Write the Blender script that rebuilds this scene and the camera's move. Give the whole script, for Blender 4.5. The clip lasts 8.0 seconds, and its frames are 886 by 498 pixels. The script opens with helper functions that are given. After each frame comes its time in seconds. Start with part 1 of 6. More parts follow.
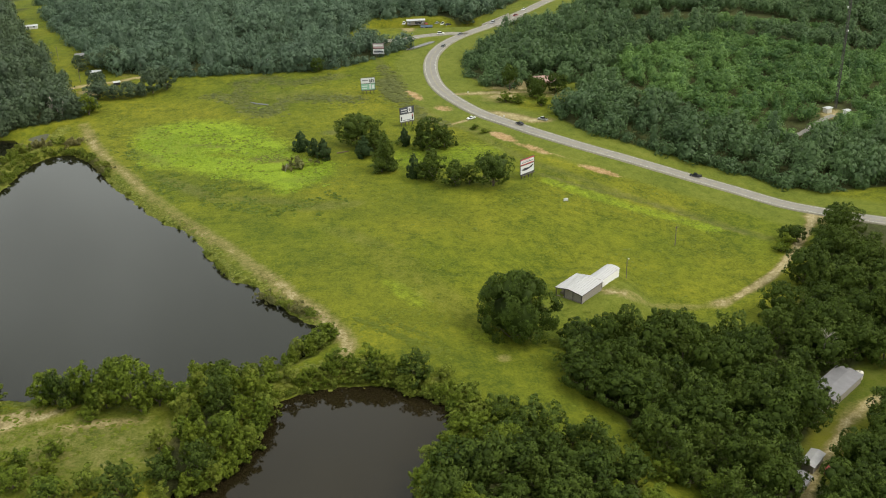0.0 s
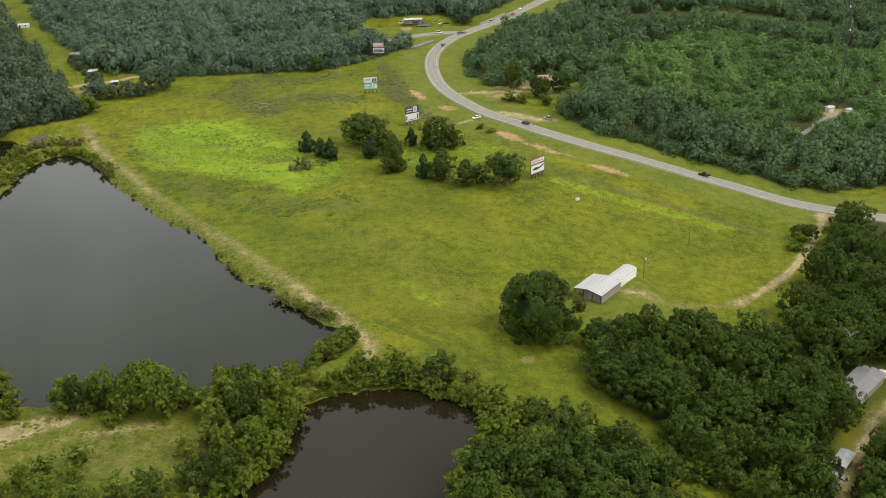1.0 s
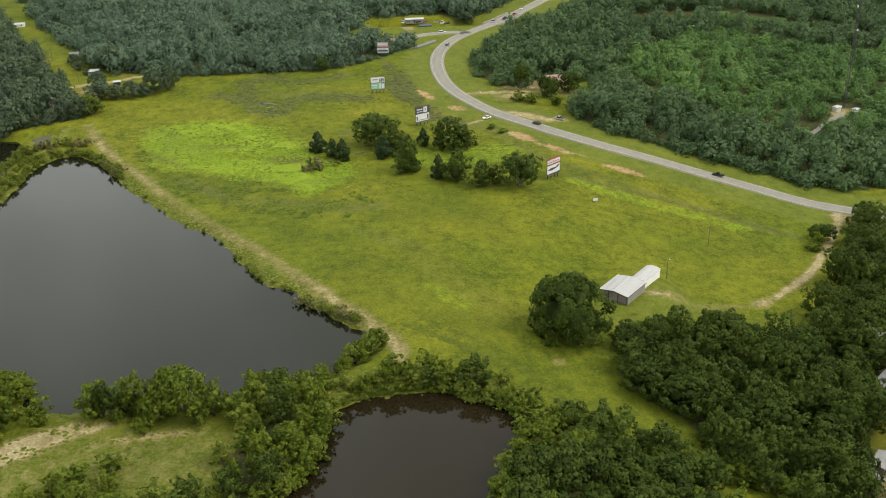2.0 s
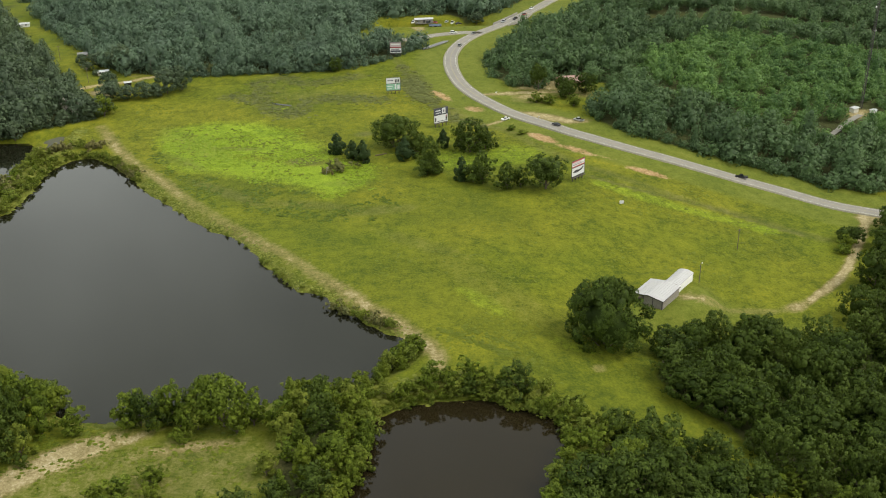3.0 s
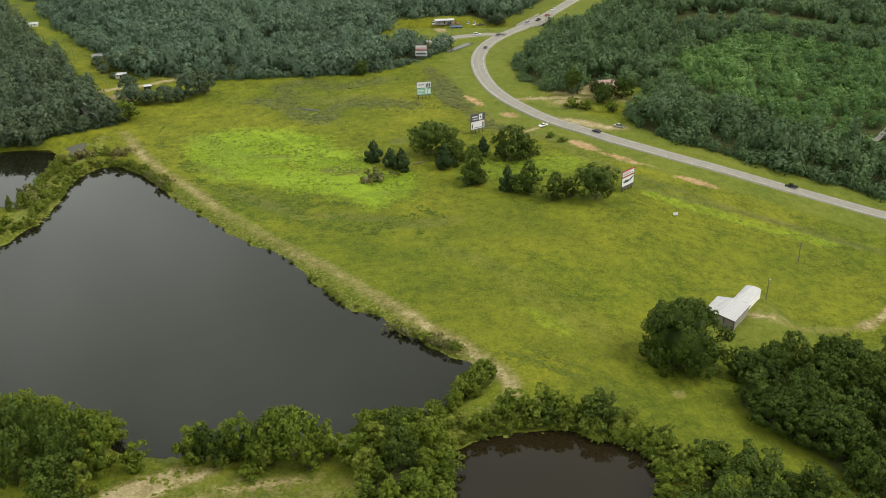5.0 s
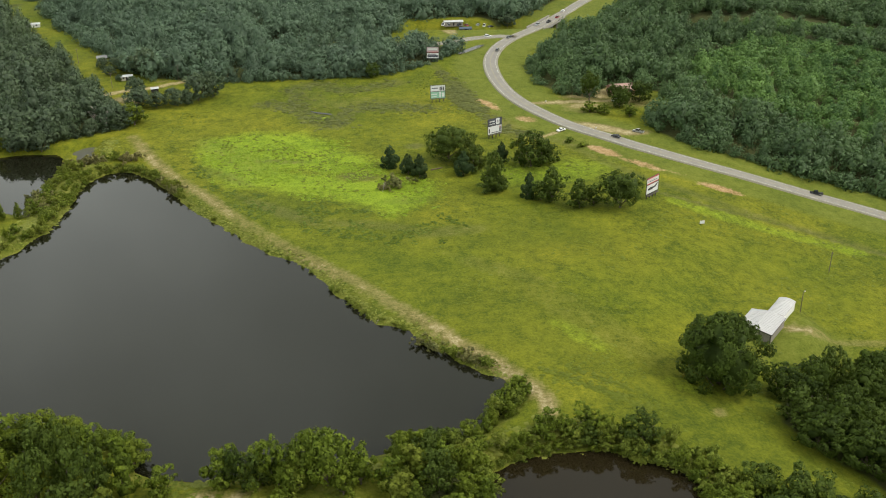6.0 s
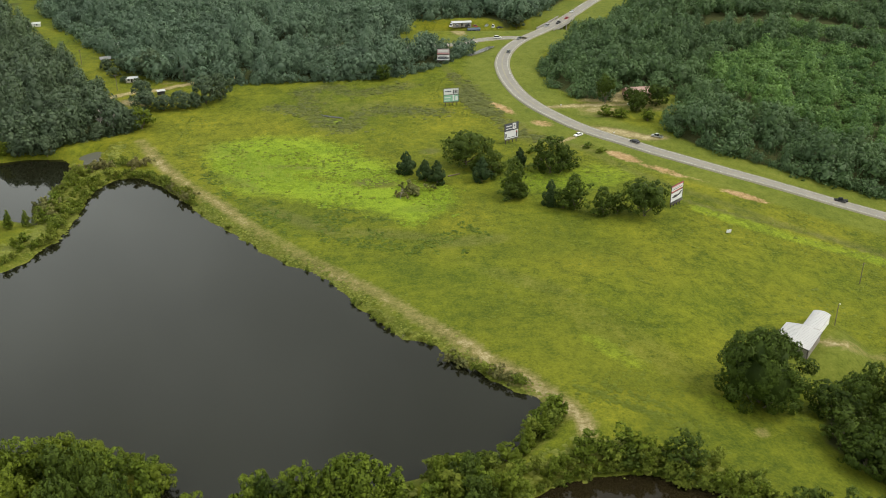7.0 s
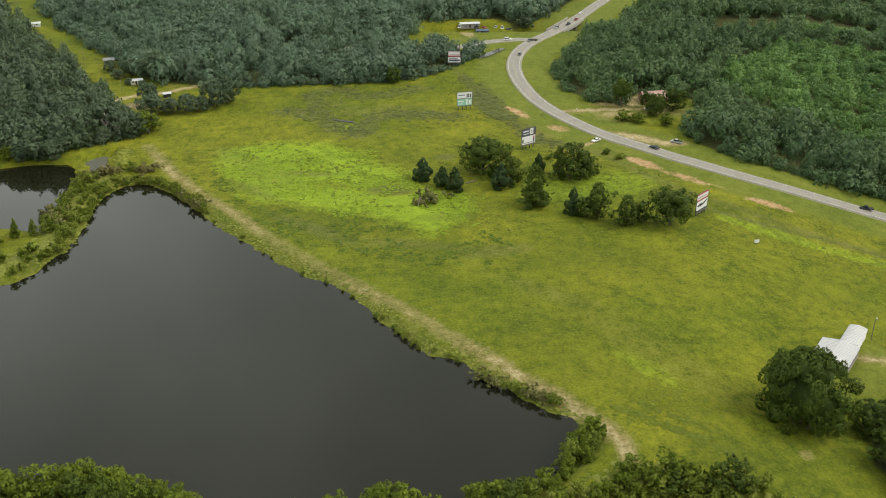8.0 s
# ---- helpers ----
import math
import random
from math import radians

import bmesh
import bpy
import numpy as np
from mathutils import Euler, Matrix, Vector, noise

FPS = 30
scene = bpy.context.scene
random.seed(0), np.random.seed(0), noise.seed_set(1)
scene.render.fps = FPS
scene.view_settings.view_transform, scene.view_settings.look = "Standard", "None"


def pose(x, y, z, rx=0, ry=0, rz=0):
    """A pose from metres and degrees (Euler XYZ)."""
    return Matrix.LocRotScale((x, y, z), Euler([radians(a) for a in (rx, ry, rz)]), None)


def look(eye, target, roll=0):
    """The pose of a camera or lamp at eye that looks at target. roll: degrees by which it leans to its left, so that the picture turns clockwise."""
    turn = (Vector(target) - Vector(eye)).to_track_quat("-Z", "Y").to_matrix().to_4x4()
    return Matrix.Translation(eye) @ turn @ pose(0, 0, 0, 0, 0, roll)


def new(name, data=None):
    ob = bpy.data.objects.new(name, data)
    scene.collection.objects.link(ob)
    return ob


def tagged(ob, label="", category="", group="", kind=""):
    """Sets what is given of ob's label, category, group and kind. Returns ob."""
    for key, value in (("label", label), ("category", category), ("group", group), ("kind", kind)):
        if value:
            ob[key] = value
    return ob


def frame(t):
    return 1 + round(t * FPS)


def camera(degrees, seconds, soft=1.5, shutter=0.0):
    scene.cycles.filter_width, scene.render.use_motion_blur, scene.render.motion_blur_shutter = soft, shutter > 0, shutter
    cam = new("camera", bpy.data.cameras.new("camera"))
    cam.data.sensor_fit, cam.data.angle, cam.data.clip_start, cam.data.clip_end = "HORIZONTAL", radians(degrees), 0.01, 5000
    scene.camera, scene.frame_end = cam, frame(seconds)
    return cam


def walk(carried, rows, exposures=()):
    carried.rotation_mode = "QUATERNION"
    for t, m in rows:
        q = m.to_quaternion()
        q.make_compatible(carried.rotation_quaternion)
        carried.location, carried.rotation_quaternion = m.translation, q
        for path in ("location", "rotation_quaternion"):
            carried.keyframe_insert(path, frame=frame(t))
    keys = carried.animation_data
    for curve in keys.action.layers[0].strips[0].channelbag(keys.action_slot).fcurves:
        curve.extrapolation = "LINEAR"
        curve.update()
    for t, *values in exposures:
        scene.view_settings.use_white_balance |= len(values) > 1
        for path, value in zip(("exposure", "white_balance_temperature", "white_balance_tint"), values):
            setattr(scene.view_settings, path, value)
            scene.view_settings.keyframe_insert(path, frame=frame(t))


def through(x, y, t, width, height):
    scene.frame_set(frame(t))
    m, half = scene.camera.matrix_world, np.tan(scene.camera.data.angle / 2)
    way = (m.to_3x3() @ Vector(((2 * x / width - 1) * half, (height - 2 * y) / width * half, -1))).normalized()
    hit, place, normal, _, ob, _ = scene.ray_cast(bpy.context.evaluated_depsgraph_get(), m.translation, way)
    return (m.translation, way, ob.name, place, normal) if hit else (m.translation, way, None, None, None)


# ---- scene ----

# ---------------------------------------------------------------- camera
cam = camera(49.29, 8.0, soft=1.05)
ROWS = [
    (0.0, 0.00, 0.00, 156.03, 0.406, -25.089, 1.789),
    (0.5, -6.50, 1.61, 155.92, -0.178, -25.155, 1.652),
    (1.0, -13.64, 3.12, 155.37, -0.779, -25.143, 1.489),
    (1.5, -21.03, 4.80, 154.93, -1.376, -25.142, 1.338),
    (3.0, -43.18, 12.84, 154.02, -2.427, -25.179, 1.044),
    (3.5, -49.77, 16.55, 154.14, -2.641, -25.229, 0.996),
    (4.0, -55.97, 20.85, 153.84, -2.840, -25.243, 0.921),
    (4.5, -62.04, 25.71, 154.05, -3.041, -25.318, 0.810),
    (6.0, -78.58, 42.14, 153.34, -3.606, -25.423, 0.457),
    (6.5, -84.02, 47.88, 153.26, -3.840, -25.483, 0.354),
    (7.0, -89.36, 53.70, 153.46, -4.063, -25.583, 0.191),
    (7.5, -94.75, 59.73, 153.43, -4.312, -25.653, 0.053),
    (8.0, -99.68, 65.84, 153.20, -4.505, -25.708, -0.098),
]
walk(cam, [(t, pose(x, y, z, 90 + pitch, roll, yaw)) for t, x, y, z, yaw, pitch, roll in ROWS],
     exposures=[(0.0, 0.55), (8.0, 0.55)])

# ---------------------------------------------------------------- sky and sun (hazy overcast)
SUN_AZ, SUN_EL = 105.0, 50.0
world = bpy.data.worlds.new("overcast_sky")
scene.world = world
world.use_nodes = True
wn, wl = world.node_tree.nodes, world.node_tree.links
sky = wn.new("ShaderNodeTexSky")
sky.sky_type = "NISHITA"
sky.sun_disc = False
sky.sun_elevation, sky.sun_rotation = radians(SUN_EL), radians(SUN_AZ)
sky.air_density, sky.dust_density, sky.ozone_density = 1.0, 9.0, 1.0
veil = wn.new("ShaderNodeHueSaturation")
veil.inputs["Saturation"].default_value = 0.22
wl.new(sky.outputs[0], veil.inputs["Color"])
cloud = wn.new("ShaderNodeTexNoise")
cloud.inputs["Scale"].default_value, cloud.inputs["Detail"].default_value = 2.4, 5.0
shade = wn.new("ShaderNodeMapRange")
shade.inputs["From Min"].default_value, shade.inputs["From Max"].default_value = 0.3, 0.7
shade.inputs["To Min"].default_value, shade.inputs["To Max"].default_value = 4.2, 9.6
coords = wn.new("ShaderNodeTexCoord")
wl.new(coords.outputs["Generated"], cloud.inputs["Vector"])
wl.new(cloud.outputs["Fac"], shade.inputs["Value"])
cover = wn.new("ShaderNodeMix")
cover.data_type = "RGBA"
cover.inputs[0].default_value = 0.65
wl.new(veil.outputs[0], cover.inputs[6])
pale = wn.new("ShaderNodeMix")
pale.data_type, pale.blend_type = "RGBA", "MULTIPLY"
pale.inputs[0].default_value = 1.0
pale.inputs[7].default_value = (0.95, 1.0, 0.935, 1.0)
thin = wn.new("ShaderNodeMapRange")
thin.inputs["From Min"].default_value, thin.inputs["From Max"].default_value = -0.75, 0.05
thin.inputs["To Min"].default_value, thin.inputs["To Max"].default_value = 1.80, 0.80
apart = wn.new("ShaderNodeSeparateXYZ")
wl.new(coords.outputs["Generated"], apart.inputs[0])
wl.new(apart.outputs[0], thin.inputs["Value"])
veiled = wn.new("ShaderNodeMath")
veiled.operation = "MULTIPLY"
wl.new(shade.outputs[0], veiled.inputs[0])
wl.new(thin.outputs[0], veiled.inputs[1])
wl.new(veiled.outputs[0], pale.inputs[6])
wl.new(pale.outputs[2], cover.inputs[7])
wl.new(cover.outputs[2], wn["Background"].inputs["Color"])
wn["Background"].inputs["Strength"].default_value = 0.13
sun = new("sun", bpy.data.lights.new("sun", "SUN"))
sun.data.energy, sun.data.angle, sun.data.color = 1.2, radians(26), (1.0, 0.93, 0.80)
az, el = radians(SUN_AZ), radians(SUN_EL)
sun.matrix_world = look((0, 0, 300), (-math.sin(az) * math.cos(el), -math.cos(az) * math.cos(el), 300 - math.sin(el)))

# ---------------------------------------------------------------- plan: outlines in plan units, 1.3 m each
UNIT = 1.3


def plan(text):
    """Points "x,y x,y" of the plan, in metres."""
    return np.array([[float(v) * UNIT for v in p.split(",")] for p in text.split()])


def smooth(pts, closed=False, step=3.0):
    """A Catmull-Rom curve through pts, at about equal steps."""
    n, out = len(pts), []
    for i in range(n if closed else n - 1):
        p = [pts[(i + k) % n] if closed else pts[min(max(i + k, 0), n - 1)] for k in (-1, 0, 1, 2)]
        m = max(1, int(np.linalg.norm(p[2] - p[1]) / step))
        for s in np.arange(m) / m:
            out.append(0.5 * (2 * p[1] + (p[2] - p[0]) * s + (2 * p[0] - 5 * p[1] + 4 * p[2] - p[3]) * s ** 2
                              + (3 * p[1] - p[0] - 3 * p[2] + p[3]) * s ** 3))
    if not closed:
        out.append(pts[-1])
    return np.array(out)


def ragged(pts, amount, seed):
    """A shoreline's small bays."""
    out = pts.copy()
    for i, (x, y) in enumerate(pts):
        out[i, 0] += amount * noise.noise((x * 0.16, y * 0.16, seed))
        out[i, 1] += amount * noise.noise((x * 0.16, y * 0.16, seed + 7.3))
    return out


def distance(P, line, closed=False):
    """Distance of points P (n, 2) from a polyline."""
    best = np.full(len(P), 1e9)
    ends = np.roll(line, -1, 0) if closed else line[1:]
    for a, b in zip(line, ends):
        ab = b - a
        s = np.clip(((P - a) @ ab) / max(ab @ ab, 1e-9), 0, 1)
        d = P - a - s[:, None] * ab
        best = np.minimum(best, np.einsum("ij,ij->i", d, d))
    return np.sqrt(best)


def inside(P, poly):
    hit = np.zeros(len(P), bool)
    x, y = P[:, 0], P[:, 1]
    for (x0, y0), (x1, y1) in zip(poly, np.roll(poly, -1, 0)):
        if y0 != y1:
            hit ^= ((y0 > y) != (y1 > y)) & (x < (x1 - x0) * (y - y0) / (y1 - y0) + x0)
    return hit


def depth_in(P, poly):
    """Positive inside poly, by metres from its edge."""
    d = distance(P, poly, True)
    return np.where(inside(P, poly), d, -d)


def sst(a, b, x):
    s = np.clip((x - a) / (b - a), 0, 1)
    return s * s * (3 - 2 * s)


ROAD = smooth(plan("150,296 130,306 116,314.5 99,325.5 80,333 70,336.6 60,340.3 50,344.5 40,350.8 30,360.5 21,371 13.4,379.3 6.8,388 1.2,397.7 -4.9,410 "
                   "-9.9,425.6 -12.6,446 -12.3,466 -9,483 -3.4,498.5 5,513.5 18,531.5 31,553 44,576 57,600 110,690 200,850 420,1250"), step=4.0)
BRANCH = smooth(plan("6,513 -2,515.5 -11,514 -20,510.5 -30,504 -60,500 -110,507"), step=4.0)
POND = ragged(smooth(plan("-175,283 -169,288 -164,301 -161.5,312 -161.5,325 -162,342 -158,350 -150,352.5 -142,345 -131,330 -122,315 -111,302 "
                          "-102,290 -95,282 -88,277 -82,268 -76,257 -70,249 -66,242 -57,236 -53,229 -47,222.5 -41,217 -36,212.5 -37,204 "
                          "-43,197 -50,192.5 -67,189 -85,187 -100,184 -110,187 -117,196 -128,198 -150,192 -185,188 -215,210 -220,260 -195,272"), True, 2.0), 1.6, 1.0)
SIDE_POND = ragged(smooth(plan("-240,365 -215,371 -203,372 -193,374 -182,373.5 -177,366 -174,354 -176,342 -171,326 -172,318 -188,322 -215,315 -245,320"), True, 2.0), 1.6, 3.0)
INLET = ragged(smooth(plan("-175.8,376.2 -173.4,378.2 -170,381.2 -169.1,379 -168.7,372.5 -166.2,366.2 -167.4,362.3 -169.7,360.1 -170.9,360.5 -171.3,366.5 -172.4,372.8 -175.3,374.1"), True, 1.5), 1.5, 5.0)
NEAR_POND = ragged(smooth(plan("-58,150 -51,154 -48.5,161 -46,168 -43.5,173 -43,181 -39,185.5 -32,188 -24,188.8 -17,188.2 -14,185.3 -8,183 -3.5,178 -2.5,172 "
                               "-6,165 -9,157 -11,148 -20,135 -45,135"), True, 2.0), 1.4, 9.0)
POOL = smooth(plan("-25,486 -22,489 -17,495 -12,502 -11.5,504 -14,503.5 -18.5,498 -22.5,492.5 -25.5,488.5"), True, 2.0)
PUDDLE = smooth(plan("-91,410 -88.5,408.5 -86.5,407.5 -83,406 -82,404.6 -85.5,405.6 -88,407 -90.5,408.6"), True, 1.5)
SWALE = smooth(plan("-110,416 -97,411.5 -89,397 -80,391 -77,404 -68,411 -58,409 -44,408"), step=3.0)
SWALE_RIM = smooth(plan("-97,411.5 -95.5,421 -99,431 -96,438 -88,440 -80,432 -68,434.5 -56,440"), step=3.0)
PATH = smooth(plan("-30,194 -29,198 -28,202 -30,208 -33,213 -38,220.5 -45,228 -51,237 -60,248 -70,261.5 -81,274 -95,291 -108,308 -120,326 "
                   "-132,342 -142,358 -150,373 -156,384"), step=3.0)
DRIVE = smooth(plan("121,308 118.5,301 112,289 105,278 97,266 89,257 80,249 75,245 67,242 58,241 48,240 42,241"), step=3.0)
YARD_LANE = smooth(plan("118,203 101.5,197 94.6,192.3 88.5,187 84,180 77,171.5 71,162 66,150"), step=3.0)
WATER, NEAR_WATER = -1.95, -4.2
PONDS = ((POND, WATER), (SIDE_POND, WATER), (INLET, WATER + 0.2), (NEAR_POND, NEAR_WATER), (POOL, 5.6), (PUDDLE, 2.1))
BARN = Vector((40.6, 312.6, -8.6))
STRIP = smooth(plan("-163,406 -167,416 -173,432 -188,455 -201,479 -211,500 -231,529 -242,550 -262,590 -300,660"), step=4.0)
VINES = plan("-130.2,364.6 -129.0,378.8 -110.6,385.8 -92.7,383.1 -81.5,373.5 -75.2,363.4 -67.7,359.2 -59.0,339.2 -46.3,332.6 -45.1,320.8 -51.2,312.3 -60.2,304.5 -67.7,312.8 -79.3,319.8 -93.0,326.1 -103.2,331.2 -112.9,332.1 -122.3,347.0")
CREEK = plan("-40,545 0,543 26,545 60,530 120,540")


def land(P):
    """Height of the open land at points (n, 2)."""
    x, y = P[:, 0], P[:, 1]
    u = x - 0.55 * (np.maximum(y, 305.5) - 325)
    return -18.2 * sst(-32.5, 110.5, u) + 7.15 * sst(429, 650, y)


ROAD_D = None


def ground_z(P):
    z = land(P)
    pad = 1 - sst(13, 26, np.hypot(P[:, 0] - 45.0, P[:, 1] - 316.5))
    z = z * (1 - pad) + BARN.z * pad
    dc = distance(P, CREEK)
    z = z - 6.0 * (1 - sst(6, 16, dc))
    wet, bands = np.zeros(len(P), bool), []
    for poly, level in PONDS:
        near = np.where((P[:, 0] > poly[:, 0].min() - 14) & (P[:, 0] < poly[:, 0].max() + 14)
                        & (P[:, 1] > poly[:, 1].min() - 14) & (P[:, 1] < poly[:, 1].max() + 14))[0]
        if len(near):
            d = depth_in(P[near], poly)
            wet[near] |= d > 0
            bands.append((near, d, level))
    for near, d, level in bands:
        lift = (1 - sst(7, 14, -d)) * (~wet[near]) * (d < 0)
        z[near] += np.maximum(level + 0.5 - z[near], 0) * lift
    base = z.copy()
    for near, d, level in bands:
        bank = sst(0.0, 7.0, -d)
        cut = np.where(d > 0, level - 0.35 - np.minimum(d, 6) * 0.3, (level - 0.3) * (1 - bank) + base[near] * bank)
        z[near] = np.minimum(z[near], cut)
    return z


def gz(x, y):
    return float(ground_z(np.array([[x, y]], float))[0])


# ---------------------------------------------------------------- materials
def material(name, rough=0.8, metal=0.0):
    m = bpy.data.materials.new(name)
    m.use_nodes = True
    b = m.node_tree.nodes["Principled BSDF"]
    b.inputs["Roughness"].default_value, b.inputs["Metallic"].default_value = rough, metal
    return m, m.node_tree.nodes, m.node_tree.links, b


def tex(n, l, scale, detail=4.0, rough=0.55, kind="Object"):
    co = n.new("ShaderNodeTexCoord")
    t = n.new("ShaderNodeTexNoise")
    t.inputs["Scale"].default_value, t.inputs["Detail"].default_value, t.inputs["Roughness"].default_value = scale, detail, rough
    l.new(co.outputs[kind], t.inputs["Vector"])
    return t.outputs["Fac"]


def ramp(n, l, fac, stops):
    r = n.new("ShaderNodeValToRGB")
    e = r.color_ramp.elements
    while len(e) < len(stops):
        e.new(0.5)
    for k, (p, c) in zip(e, stops):
        k.position, k.color = p, (*c, 1.0)
    l.new(fac, r.inputs["Fac"])
    return r.outputs["Color"]


def mix(n, l, fac, a, b, blend="MIX"):
    k = n.new("ShaderNodeMix")
    k.data_type, k.blend_type = "RGBA", blend
    for sock, v in ((k.inputs[0], fac), (k.inputs[6], a), (k.inputs[7], b)):
        if isinstance(v, (int, float)):
            sock.default_value = v
        elif isinstance(v, tuple):
            sock.default_value = (*v, 1.0)
        else:
            l.new(v, sock)
    return k.outputs[2]


def calc(n, l, op, a, b=0.0, clamp=False):
    k = n.new("ShaderNodeMath")
    k.operation, k.use_clamp = op, clamp
    for sock, v in ((k.inputs[0], a), (k.inputs[1], b)):
        if isinstance(v, (int, float)):
            sock.default_value = v
        else:
            l.new(v, sock)
    return k.outputs[0]


def bump(n, l, b, height, strength=0.4, dist=0.1):
    k = n.new("ShaderNodeBump")
    k.inputs["Strength"].default_value, k.inputs["Distance"].default_value = strength, dist
    l.new(height, k.inputs["Height"])
    l.new(k.outputs[0], b.inputs["Normal"])


def plain(name, c, rough=0.7, metal=0.0, vary=0.25, scale=1.5, relief=0.0):
    """Paint, wood or metal with stains at two scales."""
    m, n, l, b = material(name, rough, metal)
    f = calc(n, l, "ADD", calc(n, l, "MULTIPLY", tex(n, l, scale), 0.6), calc(n, l, "MULTIPLY", tex(n, l, scale * 9), 0.4))
    lo, hi = tuple(v * (1 - vary) for v in c), tuple(min(1, v * (1 + vary)) for v in c)
    l.new(ramp(n, l, f, [(0.3, lo), (0.7, hi)]), b.inputs["Base Color"])
    if relief:
        bump(n, l, b, f, relief, 0.05)
    return m


def leaf_material(name, dark, light, warm, through=0.32, gloss=0.12):
    m, n, l, b = material(name, 0.6)
    at = n.new("ShaderNodeAttribute")
    at.attribute_name = "tint"
    info = n.new("ShaderNodeObjectInfo")
    big = tex(n, l, 0.25, 2.0, kind="Object")
    grain = tex(n, l, 1.7, 3.0, 0.7, kind="Object")
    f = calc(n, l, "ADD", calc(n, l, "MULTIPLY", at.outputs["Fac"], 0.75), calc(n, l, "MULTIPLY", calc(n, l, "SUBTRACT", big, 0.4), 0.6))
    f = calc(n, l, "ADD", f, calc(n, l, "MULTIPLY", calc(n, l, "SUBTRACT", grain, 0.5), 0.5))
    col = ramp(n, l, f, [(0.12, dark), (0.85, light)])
    col = mix(n, l, calc(n, l, "MULTIPLY", info.outputs["Random"], 0.7), col, warm)
    l.new(col, b.inputs["Base Color"])
    b.inputs["Specular IOR Level"].default_value = gloss
    tr = n.new("ShaderNodeBsdfTranslucent")
    l.new(col, tr.inputs["Color"])
    mx = n.new("ShaderNodeMixShader")
    mx.inputs[0].default_value = through
    l.new(b.outputs[0], mx.inputs[1])
    l.new(tr.outputs[0], mx.inputs[2])
    l.new(mx.outputs[0], n["Material Output"].inputs["Surface"])
    return m


OAK = leaf_material("oak_leaves", (0.020, 0.036, 0.006), (0.084, 0.126, 0.017), (0.060, 0.090, 0.011))
LIGHT_OAK = leaf_material("pale_oak_leaves", (0.028, 0.046, 0.008), (0.104, 0.150, 0.023), (0.076, 0.108, 0.015))
BROAD = leaf_material("broadleaf_leaves", (0.034, 0.058, 0.007), (0.172, 0.232, 0.023), (0.142, 0.176, 0.016))
WILLOW = leaf_material("bank_bush_leaves", (0.060, 0.090, 0.012), (0.218, 0.270, 0.038), (0.192, 0.218, 0.030))
CEDAR = leaf_material("cedar_needles", (0.020, 0.044, 0.016), (0.062, 0.100, 0.032), (0.050, 0.076, 0.022))
# woods: bluish leaf colours of low contrast, with distance haze put into them
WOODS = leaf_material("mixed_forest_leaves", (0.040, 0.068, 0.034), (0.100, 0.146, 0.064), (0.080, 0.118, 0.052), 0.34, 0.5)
FARWOODS = leaf_material("far_forest_hazed_leaves", (0.064, 0.108, 0.066), (0.130, 0.202, 0.112), (0.104, 0.160, 0.090), 0.36, 0.5)
# roadside woods: extra blue in the leaves also paints in haze
MIXED = leaf_material("roadside_forest_leaves", (0.032, 0.068, 0.026), (0.108, 0.182, 0.060), (0.082, 0.138, 0.046), 0.34, 0.4)
YOUNG = leaf_material("young_forest_leaves", (0.054, 0.118, 0.030), (0.156, 0.270, 0.062), (0.126, 0.210, 0.048), 0.34, 0.35)
WEED = leaf_material("weed_leaves", (0.060, 0.086, 0.008), (0.148, 0.172, 0.016), (0.110, 0.130, 0.014), 0.10)
BRAMBLE = leaf_material("bramble_leaves", (0.040, 0.070, 0.008), (0.110, 0.150, 0.016), (0.080, 0.108, 0.012), 0.10)
BANK_GRASS = leaf_material("bank_grass_blades", (0.095, 0.115, 0.018), (0.225, 0.240, 0.045), (0.215, 0.205, 0.050), 0.12)
SCRUB = leaf_material("ditch_scrub_leaves", (0.050, 0.066, 0.016), (0.135, 0.148, 0.040), (0.112, 0.108, 0.034), 0.12)
MOUND = leaf_material("brush_mound_leaves", (0.085, 0.100, 0.030), (0.215, 0.210, 0.070), (0.190, 0.165, 0.062), 0.2)
BARK = plain("bark", (0.11, 0.085, 0.065), 0.9, vary=0.4, scale=4, relief=0.5)
GREYBARK = plain("dead_wood", (0.27, 0.24, 0.21), 0.85, vary=0.3, scale=4, relief=0.4)


